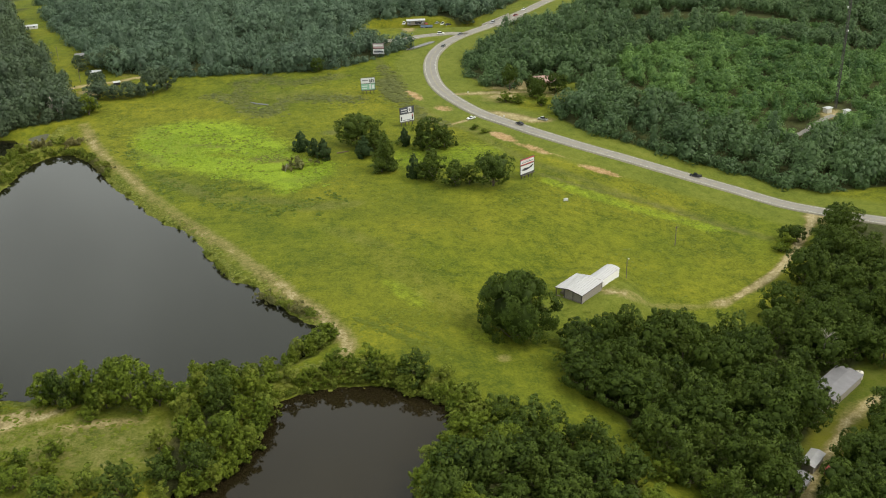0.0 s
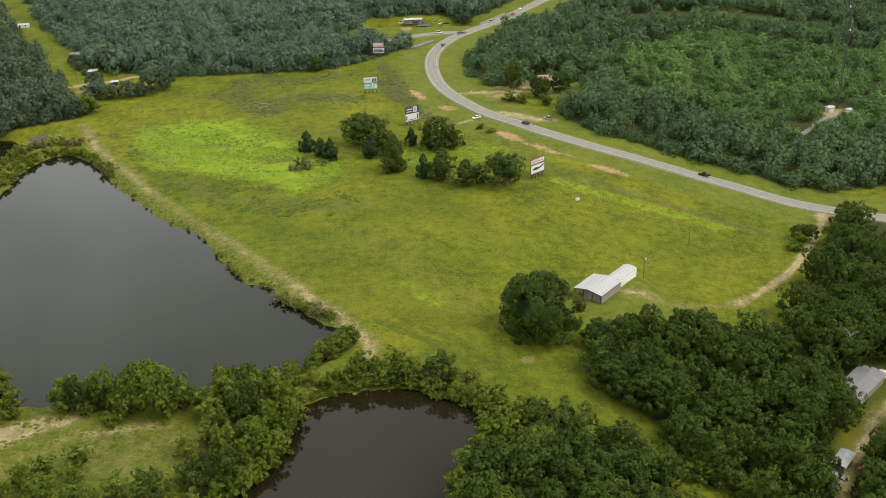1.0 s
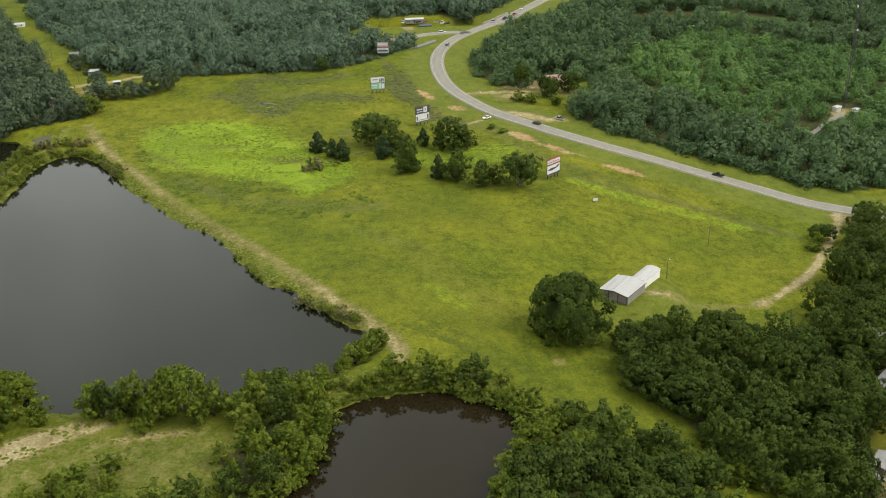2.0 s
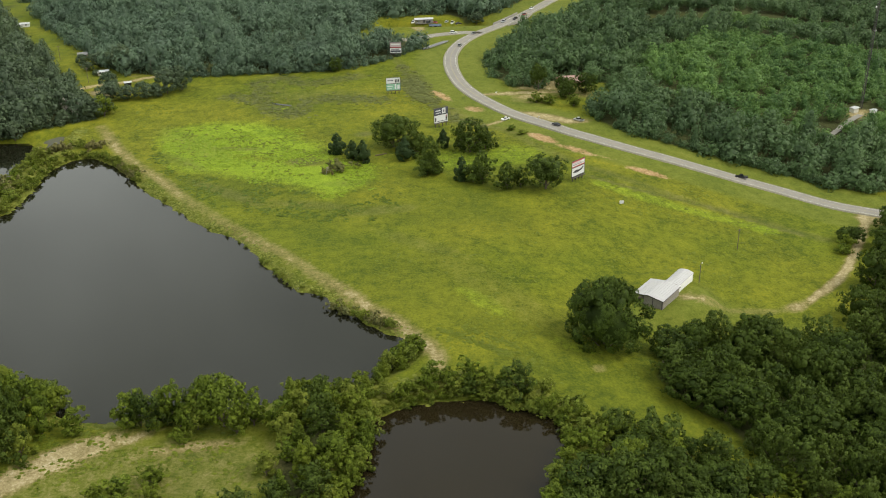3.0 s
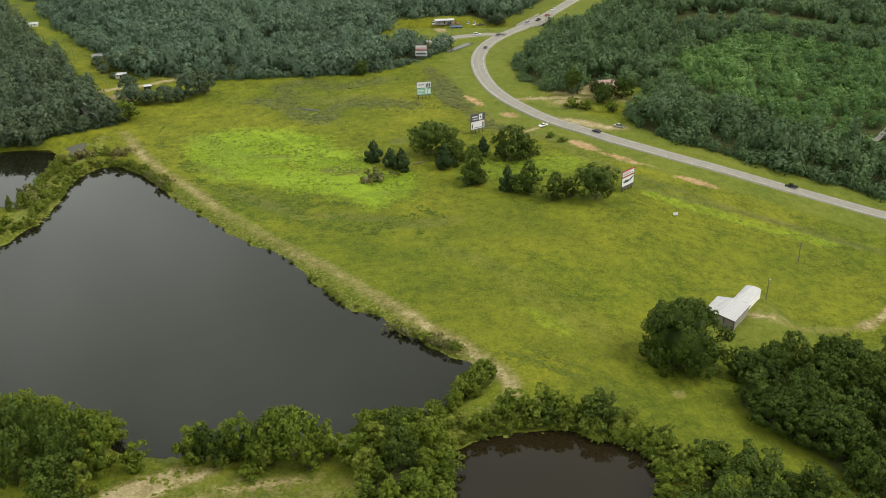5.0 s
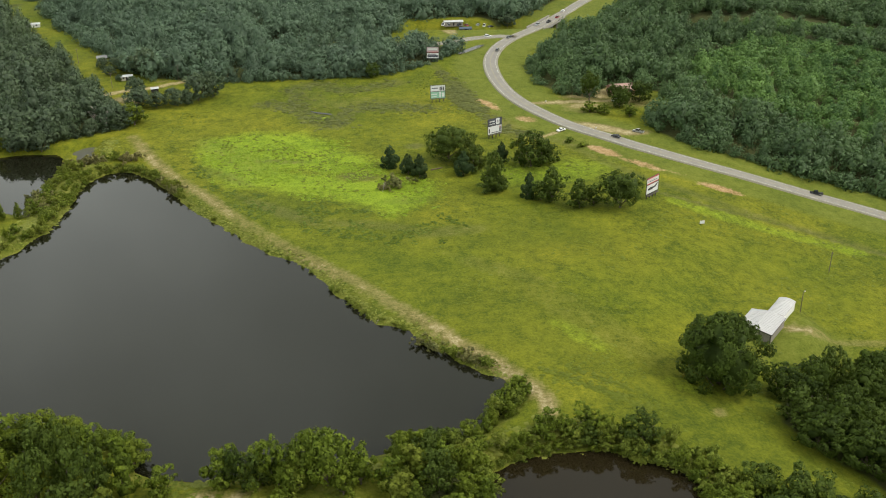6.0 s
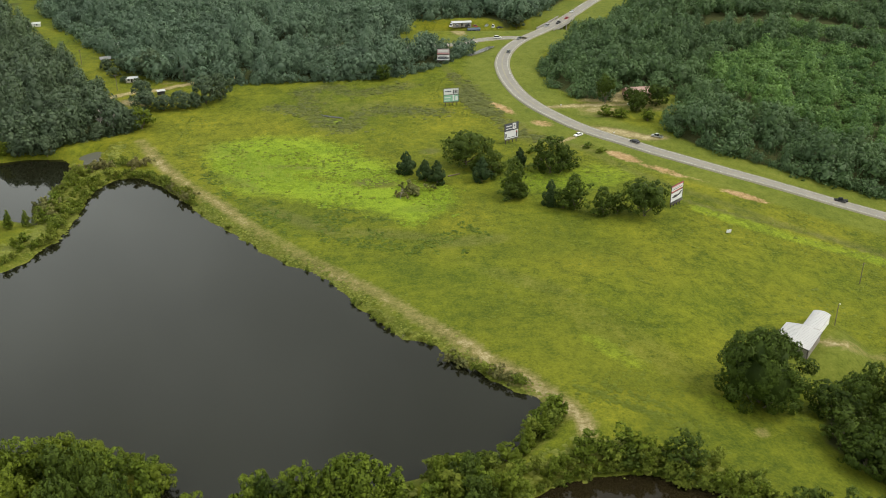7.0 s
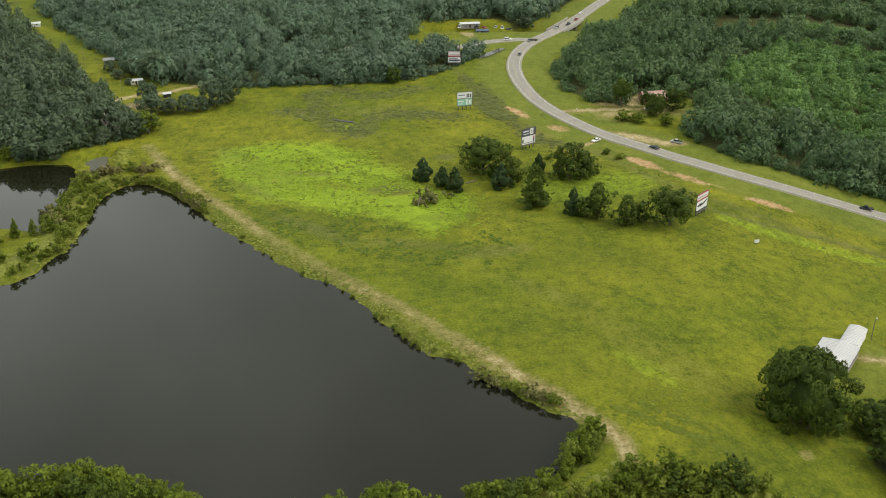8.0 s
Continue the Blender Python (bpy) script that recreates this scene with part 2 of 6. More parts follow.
def ground_material():
    m, n, l, b = material("field_ground", 0.95)
    b.inputs["Specular IOR Level"].default_value = 0.15

    def mask(name):
        a = n.new("ShaderNodeAttribute")
        a.attribute_name = name
        s = n.new("ShaderNodeSeparateColor")
        l.new(a.outputs["Color"], s.inputs[0])
        return s.outputs
    A, B, C = mask("cover_a"), mask("cover_b"), mask("cover_c")
    fine, mid, big, huge = tex(n, l, 1.1, 6, 0.7), tex(n, l, 0.24, 6, 0.70), tex(n, l, 0.045, 4, 0.6), tex(n, l, 0.013, 3)
    grain = calc(n, l, "ADD", calc(n, l, "MULTIPLY", fine, 0.38), calc(n, l, "ADD", calc(n, l, "MULTIPLY", mid, 0.40), calc(n, l, "MULTIPLY", big, 0.22)))
    field = ramp(n, l, grain, [(0.40, (0.050, 0.070, 0.006)), (0.50, (0.114, 0.127, 0.009)), (0.61, (0.182, 0.182, 0.014))])
    tone = ramp(n, l, huge, [(0.35, (0.78, 0.88, 0.74)), (0.65, (1.12, 1.06, 1.0))])
    field = mix(n, l, 1.0, field, tone, "MULTIPLY")
    lush = ramp(n, l, grain, [(0.38, (0.072, 0.120, 0.010)), (0.50, (0.156, 0.222, 0.013)), (0.62, (0.222, 0.296, 0.020))])
    rough = ramp(n, l, grain, [(0.36, (0.040, 0.055, 0.014)), (0.52, (0.098, 0.106, 0.024)), (0.68, (0.180, 0.158, 0.060))])
    mown = ramp(n, l, grain, [(0.37, (0.062, 0.086, 0.010)), (0.50, (0.104, 0.125, 0.015)), (0.63, (0.154, 0.162, 0.027))])
    sand = ramp(n, l, grain, [(0.36, (0.130, 0.105, 0.040)), (0.52, (0.295, 0.245, 0.125)), (0.66, (0.500, 0.440, 0.300))])
    clay = ramp(n, l, grain, [(0.38, (0.165, 0.110, 0.036)), (0.51, (0.310, 0.205, 0.100)), (0.64, (0.440, 0.335, 0.205))])
    litter = ramp(n, l, grain, [(0.36, (0.025, 0.026, 0.010)), (0.60, (0.060, 0.070, 0.020))])
    wobble = calc(n, l, "ADD", calc(n, l, "MULTIPLY", calc(n, l, "SUBTRACT", mid, 0.5), 1.1), calc(n, l, "MULTIPLY", calc(n, l, "SUBTRACT", fine, 0.5), 0.8))

    def edge(sock, lo=0.3, hi=0.7):
        r = n.new("ShaderNodeMapRange")
        r.inputs["From Min"].default_value, r.inputs["From Max"].default_value = lo, hi
        l.new(calc(n, l, "MULTIPLY", calc(n, l, "ADD", calc(n, l, "ADD", sock, wobble), 0.0), calc(n, l, "MINIMUM", calc(n, l, "MULTIPLY", sock, 8.0), 1.0)), r.inputs["Value"])
        return r.outputs[0]
    # dark green grass, also laid where shade is painted on the ground
    dense = ramp(n, l, grain, [(0.40, (0.036, 0.056, 0.005)), (0.50, (0.082, 0.102, 0.007)), (0.61, (0.138, 0.150, 0.011))])
    col = mix(n, l, edge(C[0], 0.1, 0.9), field, dense)
    col = mix(n, l, edge(B[0], 0.2, 0.8), col, mown)
    col = mix(n, l, edge(A[2], 0.15, 0.85), col, lush)
    col = mix(n, l, edge(B[1], 0.15, 0.85), col, rough)
    col = mix(n, l, edge(B[2], 0.25, 0.75), col, litter)
    dirt = ramp(n, l, grain, [(0.38, (0.115, 0.098, 0.030)), (0.52, (0.190, 0.160, 0.060)), (0.66, (0.270, 0.230, 0.105))])
    col = mix(n, l, edge(A[0], 0.05, 0.75), col, dirt)
    col = mix(n, l, edge(A[0], 0.60, 1.12), col, sand)
    col = mix(n, l, edge(A[1], 0.3, 0.8), col, clay)
    l.new(col, b.inputs["Base Color"])
    bump(n, l, b, grain, 0.9, 0.8)
    return m


def water_material(name, c):
    m, n, l, b = material(name, 0.03)
    l.new(ramp(n, l, tex(n, l, 0.02, 2), [(0.3, c), (0.7, tuple(v * 1.25 for v in c))]), b.inputs["Base Color"])
    b.inputs["IOR"].default_value = 1.33
    bump(n, l, b, tex(n, l, 1.2, 3), 0.02, 0.02)
    return m


GROUND = ground_material()
DARK_WATER = water_material("pond_water", (0.0082, 0.0084, 0.0044))
# silt, made paler still: a bright sky reflection put into the base colour
SILT_SKY_WATER = water_material("silt_and_sky_water", (0.095, 0.095, 0.080))
MUDDY_WATER = water_material("muddy_pond_water", (0.0125, 0.0095, 0.0042))
ASPHALT = plain("worn_asphalt", (0.200, 0.188, 0.165), 0.9, vary=0.18, scale=0.3, relief=0.2)
SHOULDER = plain("pale_road_shoulder", (0.22, 0.205, 0.155), 0.95, vary=0.2, scale=0.4, relief=0.2)
WHITE_LINE = plain("white_road_paint", (0.45, 0.44, 0.41), 0.7, vary=0.15)
YELLOW_LINE = plain("yellow_road_paint", (0.27, 0.235, 0.14), 0.8, vary=0.3)
GRAVEL = plain("gravel_drive", (0.45, 0.40, 0.31), 0.95, vary=0.25, scale=0.8, relief=0.4)
TIN = plain("galvanised_roof_sheet", (0.404, 0.400, 0.396), 0.55, 0.0, vary=0.08, scale=0.4)
WHITE_PAINT = plain("white_metal_siding", (0.72, 0.72, 0.70), 0.55, vary=0.1, scale=0.7)
GREY_WALL = plain("weathered_siding", (0.23, 0.21, 0.175), 0.8, vary=0.25)
DARK = plain("dark_opening", (0.02, 0.02, 0.02), 0.9)
STEEL = plain("dark_steel", (0.07, 0.06, 0.06), 0.6, 0.3)
POST_WOOD = plain("grey_post_wood", (0.13, 0.11, 0.09), 0.9)
CONCRETE = plain("bridge_concrete", (0.28, 0.265, 0.24), 0.9, vary=0.2)


# ---------------------------------------------------------------- mesh helpers
def mesh_from(name, verts, faces, mat, smooth_shade=False):
    me = bpy.data.meshes.new(name)
    me.from_pydata([tuple(v) for v in verts], [], [tuple(f) for f in faces])
    me.materials.append(mat)
    if smooth_shade:
        me.shade_smooth()
    me.update()
    return me


def quads_mesh(name, verts, quads, tris, tint, mat, normals=None):
    """A mesh straight from arrays, with one tint value and, where given, one normal a vertex."""
    me = bpy.data.meshes.new(name)
    nq, nt = len(quads), len(tris)
    loops = np.concatenate([quads.reshape(-1), tris.reshape(-1)]).astype(np.int32)
    starts = np.concatenate([np.arange(nq) * 4, nq * 4 + np.arange(nt) * 3]).astype(np.int32)
    me.vertices.add(len(verts))
    me.vertices.foreach_set("co", np.asarray(verts, np.float32).reshape(-1))
    me.loops.add(len(loops))
    me.loops.foreach_set("vertex_index", loops)
    me.polygons.add(nq + nt)
    me.polygons.foreach_set("loop_start", starts)
    at = me.attributes.new("tint", "FLOAT", "POINT")
    at.data.foreach_set("value", np.asarray(tint, np.float32))
    me.materials.append(mat)
    me.update(calc_edges=True)
    me.validate()
    if normals is not None:
        me.normals_split_custom_set_from_vertices(normals)
    return me


def part(name, bm, mat, parent, label=""):
    me = bpy.data.meshes.new(name)
    bm.to_mesh(me)
    bm.free()
    me.materials.append(mat)
    ob = new(name, me)
    ob.parent = parent
    return tagged(ob, label)


def empty(name, m, label, category, group=""):
    ob = new(name)
    ob.matrix_world = m
    return tagged(ob, label, category, group)


def box(bm, x0, x1, y0, y1, z0, z1, m=None):
    r = bmesh.ops.create_cube(bm, size=1.0)
    for v in r["verts"]:
        v.co = Vector(((x0 + x1) / 2 + v.co.x * (x1 - x0), (y0 + y1) / 2 + v.co.y * (y1 - y0), (z0 + z1) / 2 + v.co.z * (z1 - z0)))
        if m:
            v.co = m @ v.co
    return r["verts"]


def boxes(*specs):
    bm = bmesh.new()
    for s in specs:
        box(bm, *s)
    return bm


def tube(bm, a, b, r0, r1, sides=6):
    a, b = Vector(a), Vector(b)
    q = (b - a).to_track_quat("Z", "Y").to_matrix()
    rings = []
    for p, r in ((a, r0), (b, r1)):
        rings.append([bm.verts.new(p + q @ Vector((r * math.cos(k * math.tau / sides), r * math.sin(k * math.tau / sides), 0))) for k in range(sides)])
    for k in range(sides):
        bm.faces.new((rings[0][k], rings[0][(k + 1) % sides], rings[1][(k + 1) % sides], rings[1][k]))
    bm.faces.new(rings[1])
    bm.faces.new(rings[0][::-1])


# ---------------------------------------------------------------- ground: one sheet to the horizon
def axis(lo, hi, step, far):
    core = np.arange(lo, hi + step, step)
    out = [step * 1.35]
    while sum(out) < far:
        out.append(out[-1] * 1.35)
    ext = np.cumsum(out)
    return np.concatenate([lo - ext[::-1], core, core[-1] + ext])


def build_ground():
    xs, ys = axis(-290, 240, 2.1, 4000), axis(170, 760, 2.1, 4000)
    gx, gy = np.meshgrid(xs, ys)
    P = np.stack([gx.ravel(), gy.ravel()], 1)
    z = ground_z(P)
    road = np.minimum(distance(P, ROAD), distance(P, BRANCH))
    path, drive, lane = distance(P, PATH), distance(P, DRIVE), distance(P, YARD_LANE)
    rng = np.random.default_rng(3)
    wild = np.clip((road - 14) / 10, 0, 1) * np.clip((np.minimum(path, drive) - 2) / 4, 0, 1)
    z += wild * rng.uniform(-0.10, 0.16, len(z))
    z = np.where(road < 9, z - 0.15, z)
    bl = lambda d, w: 1 - sst(w * 0.5, w * 1.5, d)
    sand = np.maximum.reduce([(0.56 + 0.10 * np.sin(P[:, 1] * 0.11) + 0.12 * np.sin(P[:, 1] * 0.043 + 1)) * bl(path, 2.6), (0.38 + 0.95 * sst(94, 112, P[:, 0])) * bl(drive, 1.7), 0.95 * bl(lane, 1.7)])
    near_bend = 0.92 * bl(distance(P, plan("-28,199 -28.5,204 -31,209 -36,217 -42,224")), 2.0)
    sand = np.maximum(sand, near_bend)
    home_lane = distance(P, plan("-181,432 -175,435.5 -170,439 -165,440.3 -159,441.5 -154,445.5 -143.5,451.8 -128,456"))
    sand = np.maximum(sand, 1.2 * bl(home_lane, 2.2))
    spots = [((-136, 221), (17, 5.5), 1.35, 35), ((-147, 211), (12, 5), 1.2, 40), ((-104, 223), (14, 2.5), 0.85, 8), ((-122, 227), (10, 2.5), 0.8, 30), ((-108, 212), (42, 15), 0.17, 8), ((55, 311), (7, 2.0), 0.85, -15), ((62, 313), (9, 1.5), 0.4, 0), ((12.5, 263.5), (3, 1.2), 0.9, 0),
             ((-217, 554), (9, 4.5), 1.25, -25), ((-205, 585), (5, 1.5), 0.6, 0), ((-35, 692), (4.5, 13), 1.4, 10), ((-28, 706), (14, 3), 0.6, -5), ((119, 247), (9, 4), 0.5, 40), ((48, 535), (14, 7), 0.55, 0),
             ((29, 494), (17, 4.2), 1.3, -36), ((41, 487), (9, 3.6), 1.2, 0), ((0, 487), (9, 1.3), 1.15, 35), ((30, 541), (15, 4), 0.95, -4), ((18, 533.5), (28, 2.3), 1.3, 1), ((42, 548), (17, 7), 1.05, -3), ((25, 527), (11, 5), 0.75, 0), ((24, 520), (13, 4), 0.35, -10), ((52, 528), (16, 6), 0.45, 0), ((213, 533), (9, 6), 1.1, 40), ((158, 395), (6, 8), 0.8, 0), ((157, 396), (5, 6), 1.0, 20), ((-134, 222), (9, 4), 1.0, 35), ((96, 318), (5, 3), 0.9, 30)]

    def spot(c, r, w, turn):
        a = radians(turn)
        dx, dy = P[:, 0] - c[0], P[:, 1] - c[1]
        u, v = (dx * math.cos(a) + dy * math.sin(a)) / r[0], (-dx * math.sin(a) + dy * math.cos(a)) / r[1]
        return w * (1 - sst(0.45, 1.35, np.hypot(u, v)))
    for s in spots:
        sand = np.maximum(sand, spot(*s))
    clay = np.maximum.reduce([spot(c, r, w, a) for c, r, w, a in [
        ((-25, 533), (3.2, 13), 0.9, 28), ((-8, 510), (7.5, 4.5), 0.75, -40), ((22, 464), (11, 4.2), 1.0, -52), ((36, 446), (14, 3.2), 0.8, -45),
        ((65, 424), (11, 3.2), 1.0, -22), ((50, 436), (6, 1.6), 0.5, -35), ((7, 478), (3, 1.6), 0.6, -40)]])
    lush = np.maximum.reduce([spot(c, r, w, a) for c, r, w, a in [
        ((-8, 440), (34, 16), 0.5, 10), ((-113, 519), (9, 5), 0.7, -20),
        ((60, 398), (26, 4.5), 0.4, -22), ((8, 276), (10, 5), 0.3, 0), ((-20, 300), (14, 5), 0.35, -50)]])
    lush = np.maximum(lush, 0.95 * sst(-9, 11, depth_in(P, VINES)) * (1 - np.maximum(spot((-92, 441), (12, 7), 0.7, -10), spot((-118, 449), (16, 4), 0.6, -20))))
    ditch = distance(P, plan("-40,470 -32,440 -26,420 -20,385 4,366 14,348 27,327 55,309 82,300 100,288"))
    verge, drain = distance(P, plan("28.2,317.8 40.1,311.5 54.3,307.5 68.5,304.0 81.5,297.9 93.9,291.4")), distance(P, plan("30.8,312.5 42.2,305.3 56.0,300.8 70.0,297.3 83.2,292.6"))
    lush = np.maximum(lush, 0.5 * bl(drain, 4.0))
    swale = np.minimum(distance(P, SWALE), distance(P, SWALE_RIM))
    rough = np.maximum.reduce([0.52 * bl(swale, 6.5), spot((-118, 548), (9, 16), 0.45, 15), spot((-122, 404), (30, 5), 0.62, -42), spot((-86, 388), (24, 5), 0.5, -15), spot((-56, 380), (18, 6), 0.5, 10), spot((-128, 462), (16, 3.5), 0.6, -8), spot((-92, 441), (11, 6), 0.75, -10), spot((-66, 477), (6, 4), 0.8, 20), spot((-40, 345), (26, 6), 0.36, -40), spot((-72, 412), (14, 5), 0.36, 0), spot((-150, 446), (20, 5), 0.42, -45), 0.35 * bl(path, 4.0), 0.5 * bl(ditch, 3.2), 0.8 * bl(verge, 1.6), spot((-95, 538), (38, 12), 0.45, 2), spot((-38, 550), (8, 30), 0.85, 8), spot((-150, 470), (40, 10), 0.3, -50),
                               0.42 * bl(np.abs(distance(P, POND, True) - 3), 3), spot((-112, 211), (44, 20), 0.5, 8), spot((-20, 500), (8, 22), 0.6, 20), spot((-15, 310), (40, 10), 0.28, -52),
                               0.4 * bl(np.abs(distance(P, NEAR_POND, True) - 3), 3)])
    mown = np.maximum.reduce([0.9 * (1 - sst(17, 27, road)), spot((50, 305), (30, 14), 0.8, 20), spot((85, 285), (36, 20), 0.5, 40), spot((-112, 211), (44, 22), 0.6, 8)])
    # denser dark grass; by the near woods and the yard it paints in shade
    dense = np.maximum.reduce([spot(c, r, w, a) for c, r, w, a in [
        ((30, 245), (48, 26), 0.8, -20), ((-55, 325), (62, 18), 0.55, -48), ((-100, 400), (60, 16), 0.6, -38), ((-35, 375), (45, 14), 0.5, -10), ((60, 352), (22, 7), 0.4, -20),
        ((5, 345), (24, 8), 0.35, -30), ((75, 335), (16, 6), 0.4, 10), ((-20, 290), (26, 8), 0.5, -35), ((30, 425), (44, 9), 0.5, -30), ((125, 262), (14, 20), 0.9, -30)]])
    litter = np.zeros(len(P))
    for poly in FOREST_FLOOR:
        litter = np.maximum(litter, sst(-1, 5, depth_in(P, poly)))
    for poly in (YARD, HOUSE_YARD, CLEAR_EDGE):
        grass = sst(-2, 3, depth_in(P, poly))
        # the house yard keeps most dark litter: tree shade put into the lawn
        litter *= 1 - (0.12 if poly is HOUSE_YARD else 0.6 if poly is YARD else 1.0) * grass
        mown = np.maximum(mown, (0.7 if poly is CLEAR_EDGE else 0.0) * grass)
    inner = (np.abs(P[:, 0]) < 1500) & (P[:, 1] < 1500) & (P[:, 1] > -200)
    litter = np.where(inner, litter, 0.9)
    rough = np.maximum(rough, 0.75 * (1 - sst(4, 12, distance(P, CREEK))))
    me = bpy.data.meshes.new("ground")
    nx, ny = len(xs), len(ys)
    i = (np.arange(ny - 1)[:, None] * nx + np.arange(nx - 1)[None]).ravel()
    q = np.stack([i, i + 1, i + nx + 1, i + nx], 1).astype(np.int32)
    me.vertices.add(len(P))
    me.vertices.foreach_set("co", np.column_stack([P, z]).astype(np.float32).ravel())
    me.loops.add(q.size)
    me.loops.foreach_set("vertex_index", q.ravel())
    me.polygons.add(len(q))
    me.polygons.foreach_set("loop_start", (np.arange(len(q)) * 4).astype(np.int32))
    one = np.ones(len(P))
    for key, chans in (("cover_a", (sand, clay, lush, one)), ("cover_b", (mown, rough, litter, one)), ("cover_c", (dense, one, one, one))):
        at = me.attributes.new(key, "FLOAT_COLOR", "POINT")
        at.data.foreach_set("color", np.stack(chans, 1).astype(np.float32).ravel())
    me.materials.append(GROUND)
    me.update(calc_edges=True)
    me.shade_smooth()
    ob = new("ground", me)
    tagged(ob, "rolling green pasture with a sandy track, clay scars and wooded edges", "ground", kind="structure")


# wood outlines
LEFT_WOOD = plan("-420,300 -300,330 -215,374 -190,377 -172,386 -160,394 -163,402 -175,415 -185,445 -207,484 -236,538 -273,603 -318,680 -420,700")
BACK_WOOD = plan("-182,474 -166,454 -135,446 -95,447 -66,449 -48,458 -33,473 -27,486 -28,498 -60,512 -48,560 -10,562 0,548 14,556 36,592 60,640 95,705 -60,880 -420,880 -338,760 -274,640 -227,548")
RIGHT_WOOD = plan("3,455 4,433 12,418 24,415 36,428 54,418 54,402 40,390 40,374 46,364 64,353 84,346 106,339 130,325 160,330 330,360 420,560 420,850 150,850 104,640 80,594 52,548 38,526 24,500 12,478")
NEAR_WOOD = plan("124,300 108,272 98,250 82,230 67,223 51,221 38,220 27,213 22,202 27,191 34,184 37,176 42,169 46,161 51,150 66,128 130,120 230,180 260,280 170,305")
BOTTOM_WOOD = plan("1,169 8,176 18,173 27,169 35,162 42,151 50,130 0,120 -6,140 -4,157")
BANK_WOOD = plan("-62,148 -53,153 -51,160 -49,168 -46.5,174 -46,180 -47,185 -57,184 -60,176 -64,162")
FOREST_FLOOR = [LEFT_WOOD, BACK_WOOD, RIGHT_WOOD, NEAR_WOOD, BOTTOM_WOOD, BANK_WOOD]
HOUSE_YARD = np.array([(99, 220), (112, 226), (128, 248), (136, 272), (122, 274), (112, 262), (106, 250)], float)
YARD = plan("76,160 92,176 112,198 118,212 108,222 96,208 84,192 72,176")
CLEAR_EDGE = plan("12,404 22,408 40,400 54,404 56,418 40,426 24,418")
SERVICE = np.array([(176, 492), (186, 503), (197, 515), (206, 525), (213, 531)], float)
TOWER_LOT = plan("150,390 155,390 174,410 171,420 162,416 152,402")
build_ground()


def water_sheet(name, poly, level, mat, label, over=1.2):
    bm = bmesh.new()
    side = np.roll(poly, -1, 0) - np.roll(poly, 1, 0)
    side /= np.linalg.norm(side, axis=1)[:, None] + 1e-9
    out = np.stack([side[:, 1], -side[:, 0]], 1)
    x, y = poly[:, 0], poly[:, 1]
    if (x * np.roll(y, -1) - y * np.roll(x, -1)).sum() < 0:
        out = -out
    grown = poly + out * over
    bm.faces.new([bm.verts.new((x, y, level)) for x, y in grown])
    bmesh.ops.triangulate(bm, faces=bm.faces[:])
    me = bpy.data.meshes.new(name)
    bm.to_mesh(me)
    bm.free()
    me.materials.append(mat)
    tagged(new(name, me), label, "water", kind="structure")


water_sheet("water_pond", POND, WATER, DARK_WATER, "still dark grey pond reflecting an overcast sky")
water_sheet("water_side_pond", SIDE_POND, WATER, DARK_WATER, "still grey pond beyond a narrow wooded bank")
water_sheet("water_inlet", INLET, WATER + 0.2, SILT_SKY_WATER, "shallow inlet with mud, bright sky reflection put into its pale colour")
water_sheet("water_near_pond", NEAR_POND, NEAR_WATER, MUDDY_WATER, "dark brown muddy pond ringed by trees")
water_sheet("water_puddle", PUDDLE, 2.1, DARK_WATER, "shallow puddle in a weedy swale", 0.2)
water_sheet("water_pool", POOL, 5.6, SILT_SKY_WATER, "narrow pale pool beside the side road", 0.4)


# ---------------------------------------------------------------- highway
def strip(line, offsets, lift, drop=None):
    """A ribbon along a line between two offsets (to the line's right), lifted over the land."""
    tan = np.gradient(line, axis=0)
    tan /= np.linalg.norm(tan, axis=1)[:, None]
    nrm = np.stack([tan[:, 1], -tan[:, 0]], 1)
    base = land(line)
    verts, faces = [], []
    rows = [(o, lift) for o in offsets]
    if drop:
        rows = [(offsets[0] - 1.2, -drop)] + rows + [(offsets[-1] + 1.2, -drop)]
    for i, p in enumerate(line):
        for o, up in rows:
            q = p + nrm[i] * o
            verts.append((q[0], q[1], base[i] + up))
    k = len(rows)
    for i in range(len(line) - 1):
        for j in range(k - 1):
            a = i * k + j
            faces.append((a, a + 1, a + k + 1, a + k))
    return verts, faces


def road(name, line, half, shoulder, label):
    top = new(name)
    tagged(top, label, "road", kind="structure")
    for nm, offs, lift, mat in [("shoulder", (-half - shoulder, half + shoulder), 0.35, SHOULDER), ("carriageway", (-half, half), 0.36, ASPHALT),
                                ("edge_line", (-half + 0.15, -half + 0.3), 0.366, WHITE_LINE), ("edge_line", (half - 0.3, half - 0.15), 0.366, WHITE_LINE),
                                ("centre_line", (-0.25, -0.1), 0.366, YELLOW_LINE), ("centre_line", (0.1, 0.25), 0.366, YELLOW_LINE)]:
        v, f = strip(line, offs, lift, 1.5 if nm == "shoulder" else None)
        new(nm, mesh_from(nm, v, [q[::-1] for q in f], mat)).parent = top
    return top


road("road", ROAD, 3.35, 0.85, "two-lane asphalt highway with pale shoulders curving past fields")
v, f = strip(SERVICE, (-1.9, 1.9), 0.25)
tagged(new("road_service", mesh_from("road_service", v, [q[::-1] for q in f], ASPHALT)), "short grey service lane through young woods", "road", kind="structure")
road("road_side", BRANCH, 3.0, 0.5, "narrow asphalt side road joining the highway")


